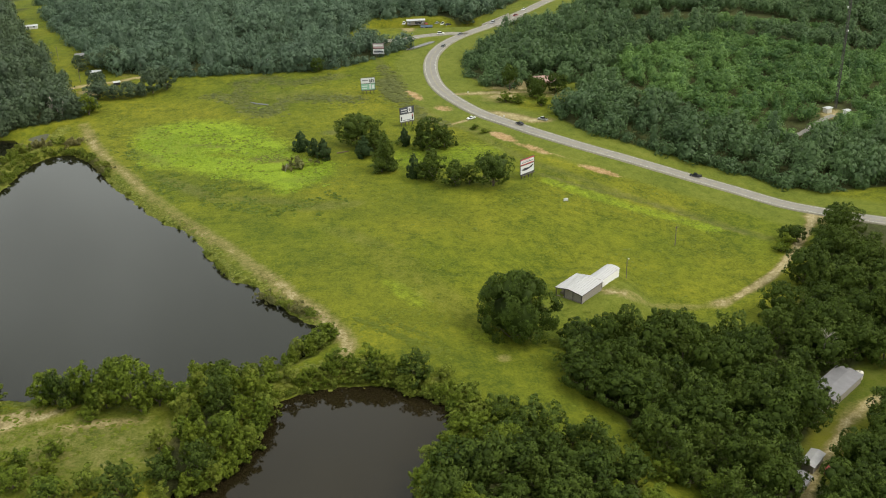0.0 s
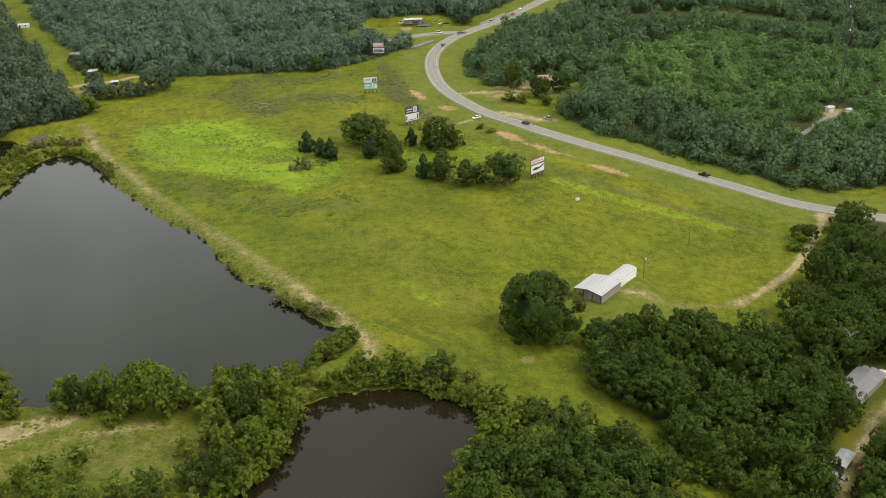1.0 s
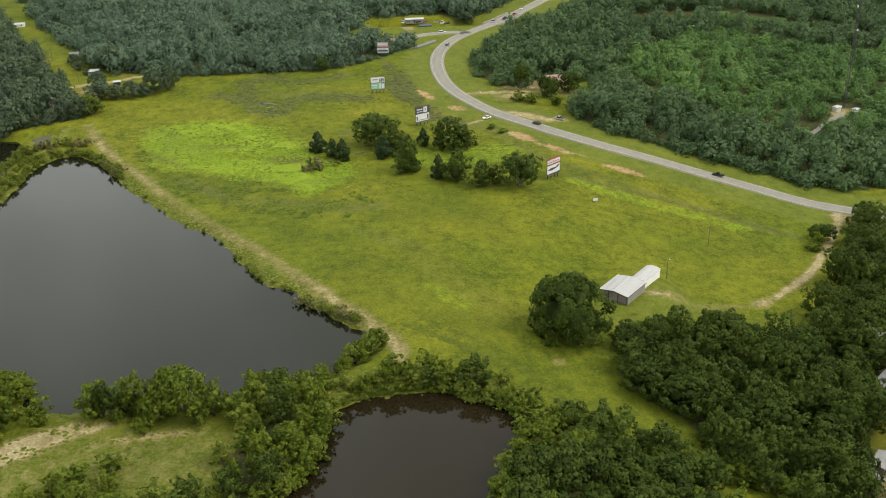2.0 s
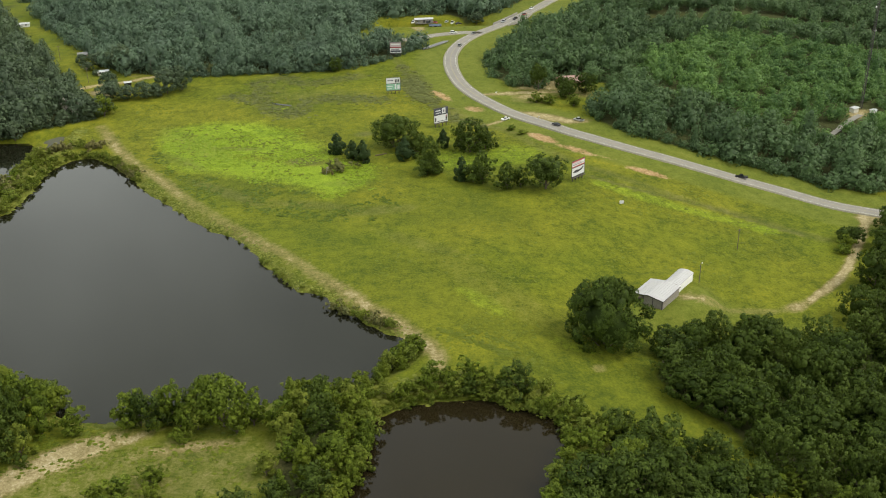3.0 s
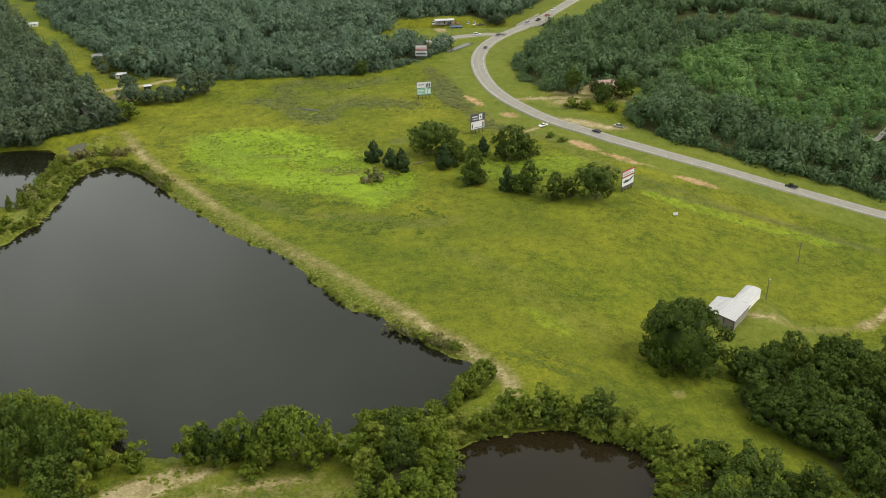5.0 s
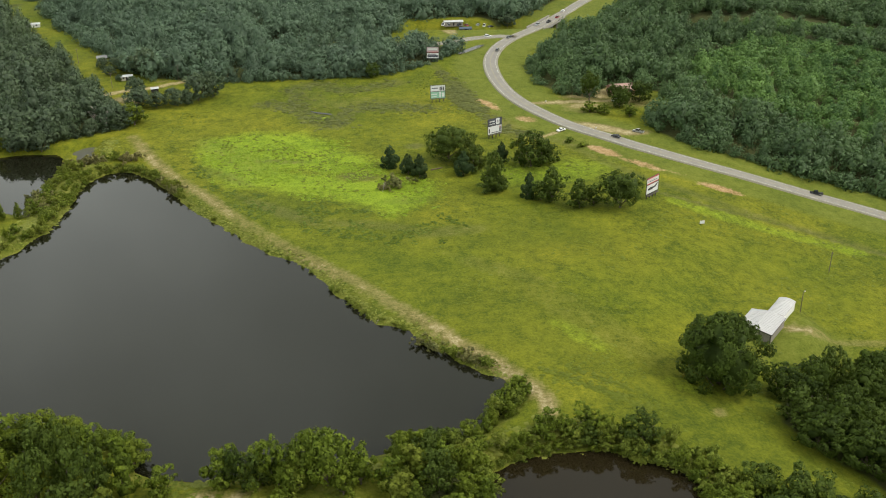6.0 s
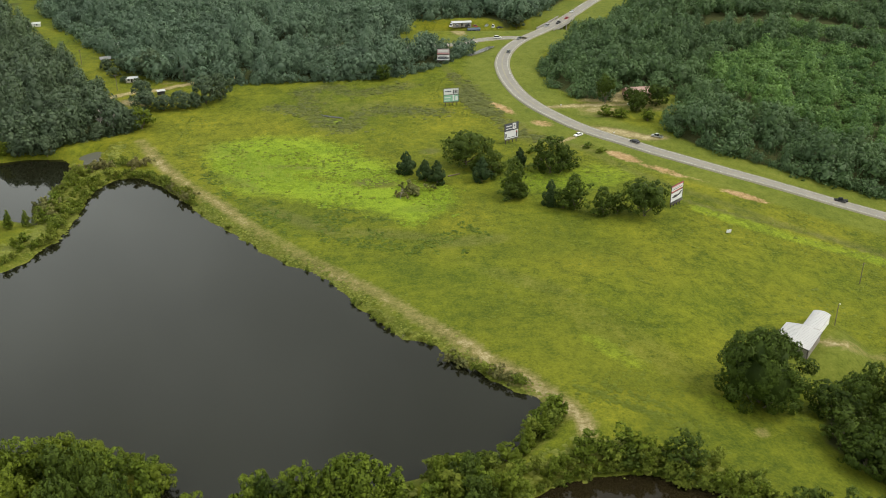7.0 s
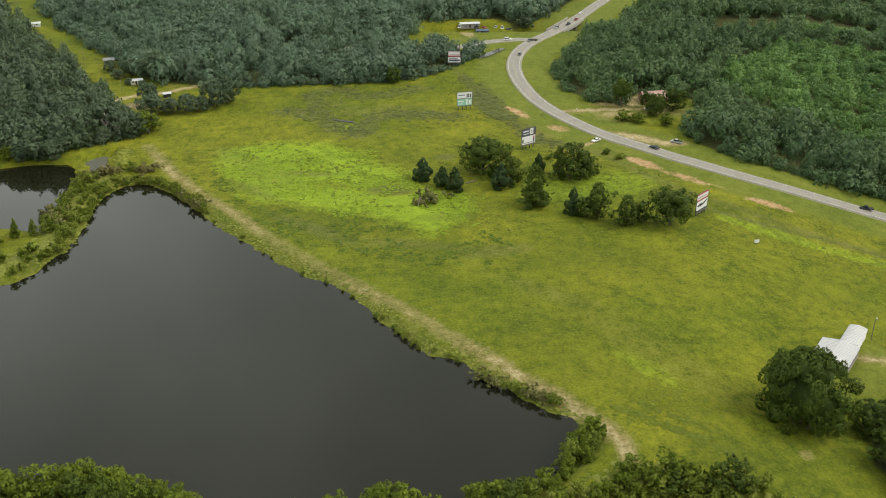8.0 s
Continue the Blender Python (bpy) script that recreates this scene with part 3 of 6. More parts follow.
# ---------------------------------------------------------------- foliage
def ball(level):
    bm = bmesh.new()
    bmesh.ops.create_icosphere(bm, subdivisions=level, radius=1.0)
    v = np.array([x.co[:] for x in bm.verts])
    f = np.array([[a.index for a in x.verts] for x in bm.faces])
    bm.free()
    return v, f


BALL1, BALL2 = ball(1), ball(2)


def crown_arrays(rng, lobes, leaves, leaf, core=0.68, cores=14, ruffle=0.42, mottle=0.12, sub=0):
    """Leaf sprays over a union of lobes (x, y, z, r), each broken into sub smaller clumps, and lumpy inner masses.
    The leaves' normals lean to the outside of the clump that they belong to."""
    leaves = int(leaves * 1.3)
    L = np.array(lobes, float)
    mid = np.array([0, 0, L[:, 2].mean() * 0.8])
    S, owner = L, np.arange(len(L))
    if sub:
        owner = np.repeat(np.arange(len(L)), sub)
        e = rng.normal(size=(len(owner), 3)) + np.array([0, 0, 0.3])
        e /= np.linalg.norm(e, axis=1)[:, None]
        r = L[owner, 3]
        S = np.column_stack([L[owner, :3] + e * (r * rng.uniform(0.62, 0.86, len(r)))[:, None], r * rng.uniform(0.34, 0.52, len(r))])
    c, r = S[:, :3], S[:, 3]
    pick = rng.choice(len(S), size=leaves * 4, p=r ** 2 / (r ** 2).sum())
    d = rng.normal(size=(len(pick), 3))
    d /= np.linalg.norm(d, axis=1)[:, None]
    p = c[pick] + d * (r[pick] * rng.uniform(0.84, 1.14, len(pick)))[:, None]
    buried = np.zeros(len(p), bool)
    for k in range(len(L)):
        buried |= np.linalg.norm(p - L[k, :3], axis=1) < 0.74 * L[k, 3]
    keep = np.where(~buried & (p[:, 2] > 0.3 * min(1.0, L[:, 3].max())))[0][:leaves]
    p, d, pick = p[keep], d[keep], pick[keep]
    clump = rng.normal(0, 0.10, len(L))[owner] + rng.normal(0, 0.10, len(S))
    m = len(p)

    def unit(a):
        return a / (np.linalg.norm(a, axis=1)[:, None] + 1e-9)
    big, whole = unit(p - L[owner[pick], :3]), unit(p - mid)
    nrm = unit(d * (1.15 - ruffle) + rng.normal(size=(m, 3)) * ruffle + np.array([0, 0, 0.3]))
    a = unit(np.cross(nrm, rng.normal(size=(m, 3))))
    b = np.cross(nrm, a)
    s = (leaf * rng.uniform(0.55, 1.25, m))[:, None]
    w = rng.uniform(0.5, 0.9, m)[:, None]
    lift = nrm * s * 0.22
    v = np.stack([p - a * s * 1.1 - lift, p + a * s * 0.75 - b * s * w, p + a * s * 0.75 + b * s * w + lift], 1).reshape(-1, 3)
    lean = unit(d * 0.55 + big * 0.45 + whole * 0.25 + nrm * ruffle)
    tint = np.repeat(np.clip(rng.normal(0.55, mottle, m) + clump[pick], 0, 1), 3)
    vs, ts, ti, ns = [v], [np.arange(m * 3).reshape(m, 3)], [tint], [np.repeat(lean, 3, 0)]
    at = len(v)
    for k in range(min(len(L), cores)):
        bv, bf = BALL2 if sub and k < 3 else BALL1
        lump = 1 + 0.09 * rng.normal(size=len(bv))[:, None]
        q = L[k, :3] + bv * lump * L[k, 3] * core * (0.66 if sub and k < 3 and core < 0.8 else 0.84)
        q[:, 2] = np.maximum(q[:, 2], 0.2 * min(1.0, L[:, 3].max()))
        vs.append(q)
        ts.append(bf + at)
        # inner masses get a low tint: the shade between clumps put into colour
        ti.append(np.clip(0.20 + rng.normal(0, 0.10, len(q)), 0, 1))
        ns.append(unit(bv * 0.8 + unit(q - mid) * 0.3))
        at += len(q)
    return np.concatenate(vs), np.concatenate(ts), np.concatenate(ti), np.concatenate(ns)


def round_lobes(rng, R, H, base, n, wild=1.0):
    """Lobes of a broad dome of a crown: radius R, top H, lowest foliage at base."""
    half = (H - base) / 2
    mid = base + half * 0.92
    out = [(0, 0, mid, min(R, half) * 0.74), (R * 0.25, 0, mid * 0.9, min(R, half) * 0.62), (-R * 0.25, R * 0.1, mid * 0.9, min(R, half) * 0.62)]
    for k in range(n):
        up = 0.97 - 1.62 * (k + 0.5) / n
        flat = math.sqrt(1 - up * up)
        a = k * 2.399 + rng.uniform(-0.35, 0.35) * (1 + wild)
        up += rng.uniform(-0.16, 0.03) * wild
        flat = math.sqrt(max(0.0, 1 - up * up))
        rr = min(R, half * 1.2) * rng.uniform(0.16, 0.36 + 0.04 * wild)
        f = 1.0 if up > -0.2 else 0.92
        push = rng.uniform(0.76, 1.14) + rng.choice((-0.20, -0.06, 0.0, 0.10)) * wild + 0.10 * wild * math.sin(2 * a + R)
        out.append(((R * push - rr) * flat * f * math.cos(a), (R * push - rr) * flat * f * math.sin(a), max(mid + (half - rr * 0.8) * up, rr * 0.6), rr))
    return out


def limb_lobes(rng, R, H, base, n):
    """Lobes of an open, uneven crown: foliage clumps along n limbs and a leader."""
    out = [(rng.uniform(-0.12, 0.12) * R, rng.uniform(-0.12, 0.12) * R, base + (H - base) * f, R * g) for f, g in ((0.24, 0.46), (0.46, 0.42), (0.70, 0.32), (0.89, 0.20))]
    for k in range(n):
        f = (k + 0.5) / n
        a = k * 2.399 + rng.uniform(-0.5, 0.5)
        reach = R * rng.uniform(0.70, 1.22) * (1 - 0.5 * max(0.0, f - 0.4))
        z0 = base + (H - base) * (0.03 + 0.74 * f)
        for g in (0.42, 0.72, 1.0):
            rr = R * rng.uniform(0.19, 0.32) * (1.2 - 0.32 * g)
            out.append(((reach - rr * 0.6) * g * math.cos(a), (reach - rr * 0.6) * g * math.sin(a), max(z0 + (H - base) * rng.uniform(0.02, 0.14) * g, rr * 0.7), rr))
    return out


def cone_lobes(rng, R, H, n):
    out = []
    for k in range(n):
        f = k / (n - 1)
        a = k * 2.399
        rr = R * (1 - 0.82 * f) * 0.75 + 0.25
        out.append((R * 0.3 * (1 - f) * math.cos(a), R * 0.3 * (1 - f) * math.sin(a), 0.5 * R + f * (H - 0.6 * R), rr))
    return out


def trunk_mesh(name, rng, H, r, base, R):
    bm = bmesh.new()
    tube(bm, (0, 0, -0.8), (0, 0, base + 0.3 * (H - base)), r, r * 0.55, 7)
    for k in range(5):
        a = k * 1.257 + rng.uniform(-0.3, 0.3)
        z0 = base * rng.uniform(0.7, 1.1) + 0.4
        tube(bm, (0, 0, z0), (R * 0.6 * math.cos(a), R * 0.6 * math.sin(a), z0 + (H - base) * 0.35), r * 0.45, r * 0.12, 5)
    me = bpy.data.meshes.new(name)
    bm.to_mesh(me)
    bm.free()
    me.materials.append(BARK)
    return me


KINDS, NO_QUADS = {}, np.zeros((0, 4), int)


def tree_kind(key, mat, R, H, base, leaves, leaf, seed, lobes=12, cone=False, girth=None, core=0.60, wild=1.0, limbs=0, sub=5):
    rng = np.random.default_rng(seed)
    L = limb_lobes(rng, R, H, base, limbs) if limbs else cone_lobes(rng, R, H, lobes) if cone else round_lobes(rng, R, H, base, lobes, wild)
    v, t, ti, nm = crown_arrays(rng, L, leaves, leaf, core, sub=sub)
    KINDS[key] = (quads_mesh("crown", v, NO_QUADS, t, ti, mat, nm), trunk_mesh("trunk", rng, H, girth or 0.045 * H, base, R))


tree_kind("oak_a", OAK, 10, 14, 0.3, 4140, 0.41, 1, 60, girth=0.55)
tree_kind("oak_lone", OAK, 14, 20.5, -3.2, 13800, 0.40, 77, 84, girth=0.8, wild=0.12, core=0.92)
tree_kind("oak_h", LIGHT_OAK, 11, 15, 0.8, 4100, 0.36, 61, 64, girth=0.55, wild=0.45, core=0.82)
tree_kind("oak_b", OAK, 8, 13, 0.4, 2530, 0.41, 2, 46, girth=0.45)
tree_kind("oak_e", LIGHT_OAK, 8, 13, 0.4, 2645, 0.39, 12, girth=0.45, limbs=15)
tree_kind("oak_f", LIGHT_OAK, 6, 12.5, 0.4, 1954, 0.38, 13, girth=0.4, limbs=13)
tree_kind("oak_c", OAK, 7, 13, 0.4, 2185, 0.41, 3, 40, girth=0.4)
tree_kind("oak_g", LIGHT_OAK, 11, 15, 0.3, 4140, 0.38, 52, girth=0.55, limbs=15)
tree_kind("broad_d", BROAD, 3.2, 11, 0.3, 1150, 0.32, 53, 14, cone=True, girth=0.2)
tree_kind("broad_e", WILLOW, 4.6, 10, 0.4, 1494, 0.32, 54, girth=0.25, limbs=9)
tree_kind("airy", LIGHT_OAK, 6, 13, 0.8, 1954, 0.35, 14, girth=0.35, limbs=10)
tree_kind("wood", WOODS, 6, 12, 0.3, 1954, 0.41, 15, 34, girth=0.35)
tree_kind("oak_d", OAK, 5.5, 13, 1.2, 1265, 0.41, 31, 16, girth=0.3)
tree_kind("broad_a", BROAD, 5.5, 11, 0.5, 1724, 0.35, 4, 36, girth=0.3)
tree_kind("broad_b", BROAD, 5, 12, 0.5, 1667, 0.35, 5, girth=0.3, limbs=12)
tree_kind("broad_c", BROAD, 4.2, 9, 0.4, 1322, 0.34, 6, girth=0.25, limbs=10)
tree_kind("bush_a", WILLOW, 2.6, 4.2, 0.0, 552, 0.27, 7, girth=0.08, limbs=6)
tree_kind("bush_b", WILLOW, 2.6, 3.0, 0.0, 482, 0.26, 8, 14, girth=0.08)
tree_kind("bush_c", BROAD, 3.0, 5.5, 0.0, 747, 0.31, 9, girth=0.1, limbs=7)
tree_kind("cedar", CEDAR, 4.2, 10, 0.1, 1954, 0.35, 10, 14, cone=True, girth=0.25)
tree_kind("brush", MOUND, 5.0, 3.6, 0.0, 1035, 0.35, 32, 16, girth=0.1)
SIZE = {"oak_h": (22, 15), "oak_g": (22, 15), "broad_d": (6.4, 11), "broad_e": (9.2, 10), "oak_lone": (28, 20.5), "oak_a": (20, 14), "oak_b": (16, 13), "oak_e": (16, 13), "oak_f": (12, 12.5), "oak_c": (14, 13), "oak_d": (11, 13), "airy": (12, 13), "wood": (12, 12), "broad_a": (11, 11), "broad_b": (10, 12), "broad_c": (8.4, 9),
        "bush_a": (5.2, 4.2), "bush_b": (5.2, 3.0), "bush_c": (6, 5.5), "cedar": (8.4, 10), "brush": (10, 3.6)}


def tree(key, name, x, y, scale=1.0, tall=1.0, turn=0.0, label="", category="tree", group=""):
    top = empty(name, Matrix.Translation((x, y, gz(x, y))) @ Matrix.Rotation(turn, 4, "Z") @ Matrix.Diagonal((scale, scale, scale * tall, 1)), label, category, group)
    crown, trunk = KINDS[key]
    for nm, me in (("crown", crown), ("trunk", trunk)):
        new(nm, me).parent = top
    return top


def sized(key, name, x, y, w, h, label, category="tree", group=""):
    """A tree of width w and height h."""
    k = w / SIZE[key][0]
    return tree(key, name, x, y, k, h / SIZE[key][1] / k, x * 0.7 + y, label, category, group)


def scatter(poly, gap, seed, avoid=(), lo=None, hi=None):
    """Jittered places inside a polygon, at about gap metres."""
    rng = np.random.default_rng(seed)
    x0, y0 = poly.min(0)
    x1, y1 = poly.max(0)
    if lo is not None:
        x0, y0, x1, y1 = max(x0, lo[0]), max(y0, lo[1]), min(x1, hi[0]), min(y1, hi[1])
    gx, gy = np.meshgrid(np.arange(x0, x1, gap), np.arange(y0, y1, gap * 0.87))
    gx[1::2] += gap / 2
    P = np.stack([gx.ravel(), gy.ravel()], 1) + rng.uniform(-0.36, 0.36, (gx.size, 2)) * gap
    keep = inside(P, poly)
    for a in avoid:
        keep &= ~inside(P, a)
    return P[keep], rng


def forest(name, poly, mats, gap, R, H, seed, avoid, label, lo, hi, roads=11.0):
    """Woods that nobody could count, as one mesh."""
    P, rng = scatter(poly, gap, seed, avoid, lo, hi)
    rim = smooth(poly, True, 6.0)
    side = np.roll(rim, -1, 0) - np.roll(rim, 1, 0)
    side /= np.linalg.norm(side, axis=1)[:, None] + 1e-9
    rim = np.concatenate([q[inside(q, poly)] for q in (rim + np.column_stack([side[:, 1], -side[:, 0]]) * k for k in (2.5, -2.5))])
    rim = rim[(rim[:, 1] < 640) & (distance(rim, poly, True) > 1.2)]
    small = len(P)
    P = np.concatenate([P, rim])
    young = np.arange(len(P)) >= small
    ok = np.minimum(distance(P, ROAD), distance(P, BRANCH)) > roads
    P, young = P[ok], young[ok]
    ok = (P[:, 0] > -0.36 * P[:, 1] - 145) & (P[:, 0] < 0.44 * P[:, 1] + 60) & (distance(P, STRIP) > 5.5 + 0.014 * np.maximum(P[:, 1] - 560, 0))
    for c in CLEAR:
        ok &= np.hypot((P[:, 0] - c[0]) / c[2], (P[:, 1] - c[1]) / c[3]) > 1
    for c in avoid:
        ok &= ~inside(P, c)
    P, young = P[ok], young[ok]
    temps = []
    for k in range(8):
        r2 = np.random.default_rng(seed * 31 + k)
        lob = round_lobes(r2, 1.0, 1.55, 0.1, 14, 0.35) if k < 7 else cone_lobes(r2, 0.75, 1.9, 6)
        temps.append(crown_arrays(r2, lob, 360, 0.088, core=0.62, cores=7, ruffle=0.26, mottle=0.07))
    z = ground_z(P) - 2.6 * (np.abs(depth_in(P, poly)) < 9)
    vs, ns, ts, ti, at = [], [], [], [], 0
    big = np.array([noise.noise((x * 0.012, y * 0.012, seed)) for x, y in P])
    for (x, y), h0, g, low in zip(P, z, big, young):
        v, t, tn, nm = temps[rng.integers(len(temps))]
        a, s = rng.uniform(0, 6.28), R * rng.choice((0.7, 0.85, 1.0, 1.1, 1.35)) * rng.uniform(0.88, 1.12)
        tall = H / 1.55 * rng.uniform(0.72, 1.12) * (s / R) ** 0.6
        if low:
            s, tall, h0 = s * 0.55, tall * rng.uniform(0.3, 0.6), h0 + 1.6
        ca, sa = math.cos(a) * s, math.sin(a) * s
        w = np.column_stack([x + v[:, 0] * ca - v[:, 1] * sa, y + v[:, 0] * sa + v[:, 1] * ca, h0 - 0.3 + v[:, 2] * tall])
        vs.append(w)
        ns.append(np.column_stack([nm[:, 0] * math.cos(a) - nm[:, 1] * math.sin(a), nm[:, 0] * math.sin(a) + nm[:, 1] * math.cos(a), nm[:, 2]]))
        ts.append(t + at)
        ti.append(np.clip(tn + rng.normal(0, 0.17) + 0.4 * g, 0, 1))
        at += len(w)
    me = quads_mesh(name, np.concatenate(vs), NO_QUADS, np.concatenate(ts), np.concatenate(ti), mats, np.concatenate(ns))
    tagged(new(name, me), label, "forest", kind="stuff")
    return len(P)


CLEAR = [(-226, 592, 12, 8), (-206, 571, 16, 10), (-250, 631, 9, 7), (-190, 640, 8, 6), (-323, 728, 22, 10), (-22, 713, 24, 18), (-34, 688, 7, 16), (49, 546, 9, 8), (214, 537, 14, 12)]
HUT_LANE = plan("134,375 140,379 164,401 167,409 160,411 150,398 134,384")
LOW_STRIP = plan("90,514 113,511 145,516 203,529 215,554 154,540 121,532 96,535")
TREE_GAPS = (LOW_STRIP, plan("70,533 250,526 250,545 70,552"), plan("110,592 270,586 270,606 110,611"))
YOUNG_WOOD = plan("60,420 100,380 140,372 200,380 260,440 260,500 140,505 90,470")
forest("forest_left", LEFT_WOOD, WOODS, 10.6, 7.2, 15, 11, (), "dense dark mixed woods beside a grassy clearing", (-400, 400), (0, 900))
forest("forest_back", BACK_WOOD, FARWOODS, 11.0, 7.5, 15, 12, (), "dense woods behind the pasture, haze put into the leaf colour", (-400, 500), (200, 860))
forest("forest_right", RIGHT_WOOD, MIXED, 10.4, 6.9, 13.5, 13, (TOWER_LOT, YOUNG_WOOD, *TREE_GAPS), "dense green woods beyond the highway", (-20, 400), (360, 860))
forest("forest_young", YOUNG_WOOD, YOUNG, 8.4, 5.4, 8.5, 14, (TOWER_LOT, HUT_LANE), "younger bright green woods round a radio mast", (-20, 400), (360, 860))

rng = np.random.default_rng(21)
forest("forest_low", LOW_STRIP, YOUNG, 5.2, 3.8, 5.0, 16, (), "low pale scrub between rows of trees", (-20, 400), (420, 1000))
SHED_GAP = np.array([(92, 223), (102, 226), (97, 206), (90, 190), (81, 194), (87, 209)], float)
P, _ = scatter(NEAR_WOOD, 11.0, 22, (YARD, HOUSE_YARD, SHED_GAP), (20, 175), (165, 400))
for x, y in P:
    k = ("oak_a", "oak_b", "oak_c", "oak_e", "oak_f", "oak_b")[rng.integers(6)]
    s0 = 1.25 if k == "oak_f" else 1.0
    tree(k, "oak_tree", x, y, s0 * rng.uniform(0.72, 1.05), rng.uniform(0.85, 1.22), rng.uniform(0, 6.28),
         "mid-green oak among darker oaks" if k in ("oak_e", "oak_f") else "dense dark green oak in a wooded belt", "tree", "trees of the near woods")
P, _ = scatter(BOTTOM_WOOD, 8.0, 23)
for x, y in P:
    k = ("oak_f", "oak_e", "oak_c", "oak_d", "broad_a")[rng.integers(5)]
    tree(k, "broadleaf_tree", x, y, rng.uniform(0.7, 1.05), rng.uniform(0.75, 1.05), rng.uniform(0, 6.28), "mid-green broadleaf tree beside the muddy pond", "tree", "trees by the muddy pond")
P, _ = scatter(BANK_WOOD, 6.5, 24)
for x, y in P:
    k = ("broad_a", "broad_b", "broad_c", "broad_e", "broad_d", "oak_f")[rng.integers(6)]
    tree(k, "broadleaf_tree", x, y, rng.uniform(0.7, 1.05), rng.uniform(0.75, 1.2), rng.uniform(0, 6.28), "bright green broadleaf tree between two ponds", "tree", "trees between the ponds")

for k, x, y, w, h in [("airy", 105, 246, 12, 9), ("oak_b", 113, 216, 17, 14), ("oak_c", 106, 206, 14, 13), ("oak_e", 122, 228, 15, 12), ("oak_b", 91, 233, 13, 12), ("oak_c", 98, 240, 10, 10), ("oak_b", 107.5, 221, 13, 12), ("oak_b", 131, 279, 15, 13), ("oak_c", 138, 274, 14, 13), ("oak_e", 117, 281, 15, 13), ("oak_b", 122, 216, 15, 13),
                      ("oak_e", 83.5, 214, 12, 10), ("oak_a", 122, 290, 18, 15), ("oak_f", 112, 281, 12, 11), ("oak_f", 60, 210, 10, 8), ("broad_a", 66, 206, 10, 7), ("broad_c", 54, 212, 9, 6)]:
    sized(k, "oak_tree", x, y, w, h, "dense green oak beside the farm yard", "tree", "trees round the farm yard")
sized("oak_c", "oak_tree", 89.5, 219.5, 10, 10, "dense green oak beside the farm yard", "tree", "trees round the farm yard")

# the lone oak and the group in the pasture
sized("oak_lone", "oak_tree", 17.4, 279.3, 26.8, 23.5, "large round dark green oak standing alone in pasture")
# pale leaf kinds for the clump: distance haze put into the leaf colour
for k, x, y, w, h in [("oak_h", -51, 458, 25, 16), ("airy", -34, 422, 14, 18), ("oak_g", -43, 455, 13, 12), ("oak_f", -40, 447, 13, 11), ("airy", -12, 406, 15, 16), ("airy", -2, 399, 14, 13), ("airy", 4, 400, 9, 10), ("airy", -36, 419, 13, 8), ("airy", -31, 420, 9, 7), ("oak_f", -16, 408, 9, 9),
                      ("oak_h", 14.6, 398, 21, 15.5), ("airy", -14.6, 447, 17, 18), ("airy", -10, 448, 10, 13), ("oak_f", -7, 451, 11, 12), ("airy", -19, 452, 9, 14)]:
    sized(k, "oak_tree", x, y, w, h, "dark green oak in a clump in the pasture", "tree", "trees in the pasture")
for x, y, w, h in [(-78, 451, 9, 10), (-70, 442, 7.6, 9.5), (-65, 438, 7.8, 10.5), (-45.6, 439.5, 9.2, 11), (-21, 411, 7.4, 11), (-27, 455, 6.4, 9)]:
    sized("cedar", "cedar_tree", x, y, w, h, "compact dark green cedar in the pasture", "tree", "cedars in the pasture")

# trees round the sandy clearing and along the near shore
for k, x, y, w, h in [("oak_e", -152, 229, 13, 18), ("broad_d", -145, 232, 8, 17), ("oak_f", -152, 219, 14, 15), ("broad_e", -147, 222, 8, 11), ("broad_c", -136, 231, 8, 8.5), ("broad_c", -122, 234, 10, 11),
                      ("broad_b", -108, 233, 9, 15), ("oak_f", -114, 232, 9, 11), ("oak_c", -119, 234, 7, 11), ("broad_e", -103, 231, 9, 11), ("broad_a", -96, 232, 14, 16.5), ("broad_c", -92, 228, 8, 9), ("broad_c", -88, 232, 10, 11.5), ("broad_c", -81, 230, 8, 9),
                      ("broad_a", -101, 233.5, 12, 14.5), ("broad_b", -112, 234, 10, 12.5), ("broad_a", -105, 230.5, 9, 9), ("broad_a", -163, 250, 12, 11), ("broad_b", -156, 247, 11, 10), ("broad_a", -171, 251, 12, 12), ("bush_c", -107, 226, 6, 4), ("broad_c", -110, 209, 7, 5.5), ("broad_c", -117, 204, 8, 6.5), ("broad_c", -121, 201, 9, 7), ("broad_a", -115, 195, 9, 7.5),
                      ("broad_c", -109, 201, 6, 5.5), ("broad_e", -96, 194, 9, 8), ("oak_f", -86, 191, 12, 11), ("broad_d", -78, 236, 6, 12), ("broad_b", -126, 194, 9, 8),
                      ("broad_a", -104, 190, 10, 8), ("oak_e", -160, 238, 12, 17), ("oak_f", -168, 244, 13, 15), ("broad_b", -178, 248, 13, 14.5), ("broad_a", -188, 249, 14, 14),
                      ("oak_e", -164, 228, 13, 17), ("broad_b", -176, 236, 13, 15), ("broad_a", -190, 238, 13, 14), ("broad_c", -74, 232, 9, 8)]:
    sized(k, "bush" if k == "bush_c" else "broadleaf_tree", x, y, w, h, "bright green broadleaf tree on the near pond bank", "tree", "trees on the near bank")


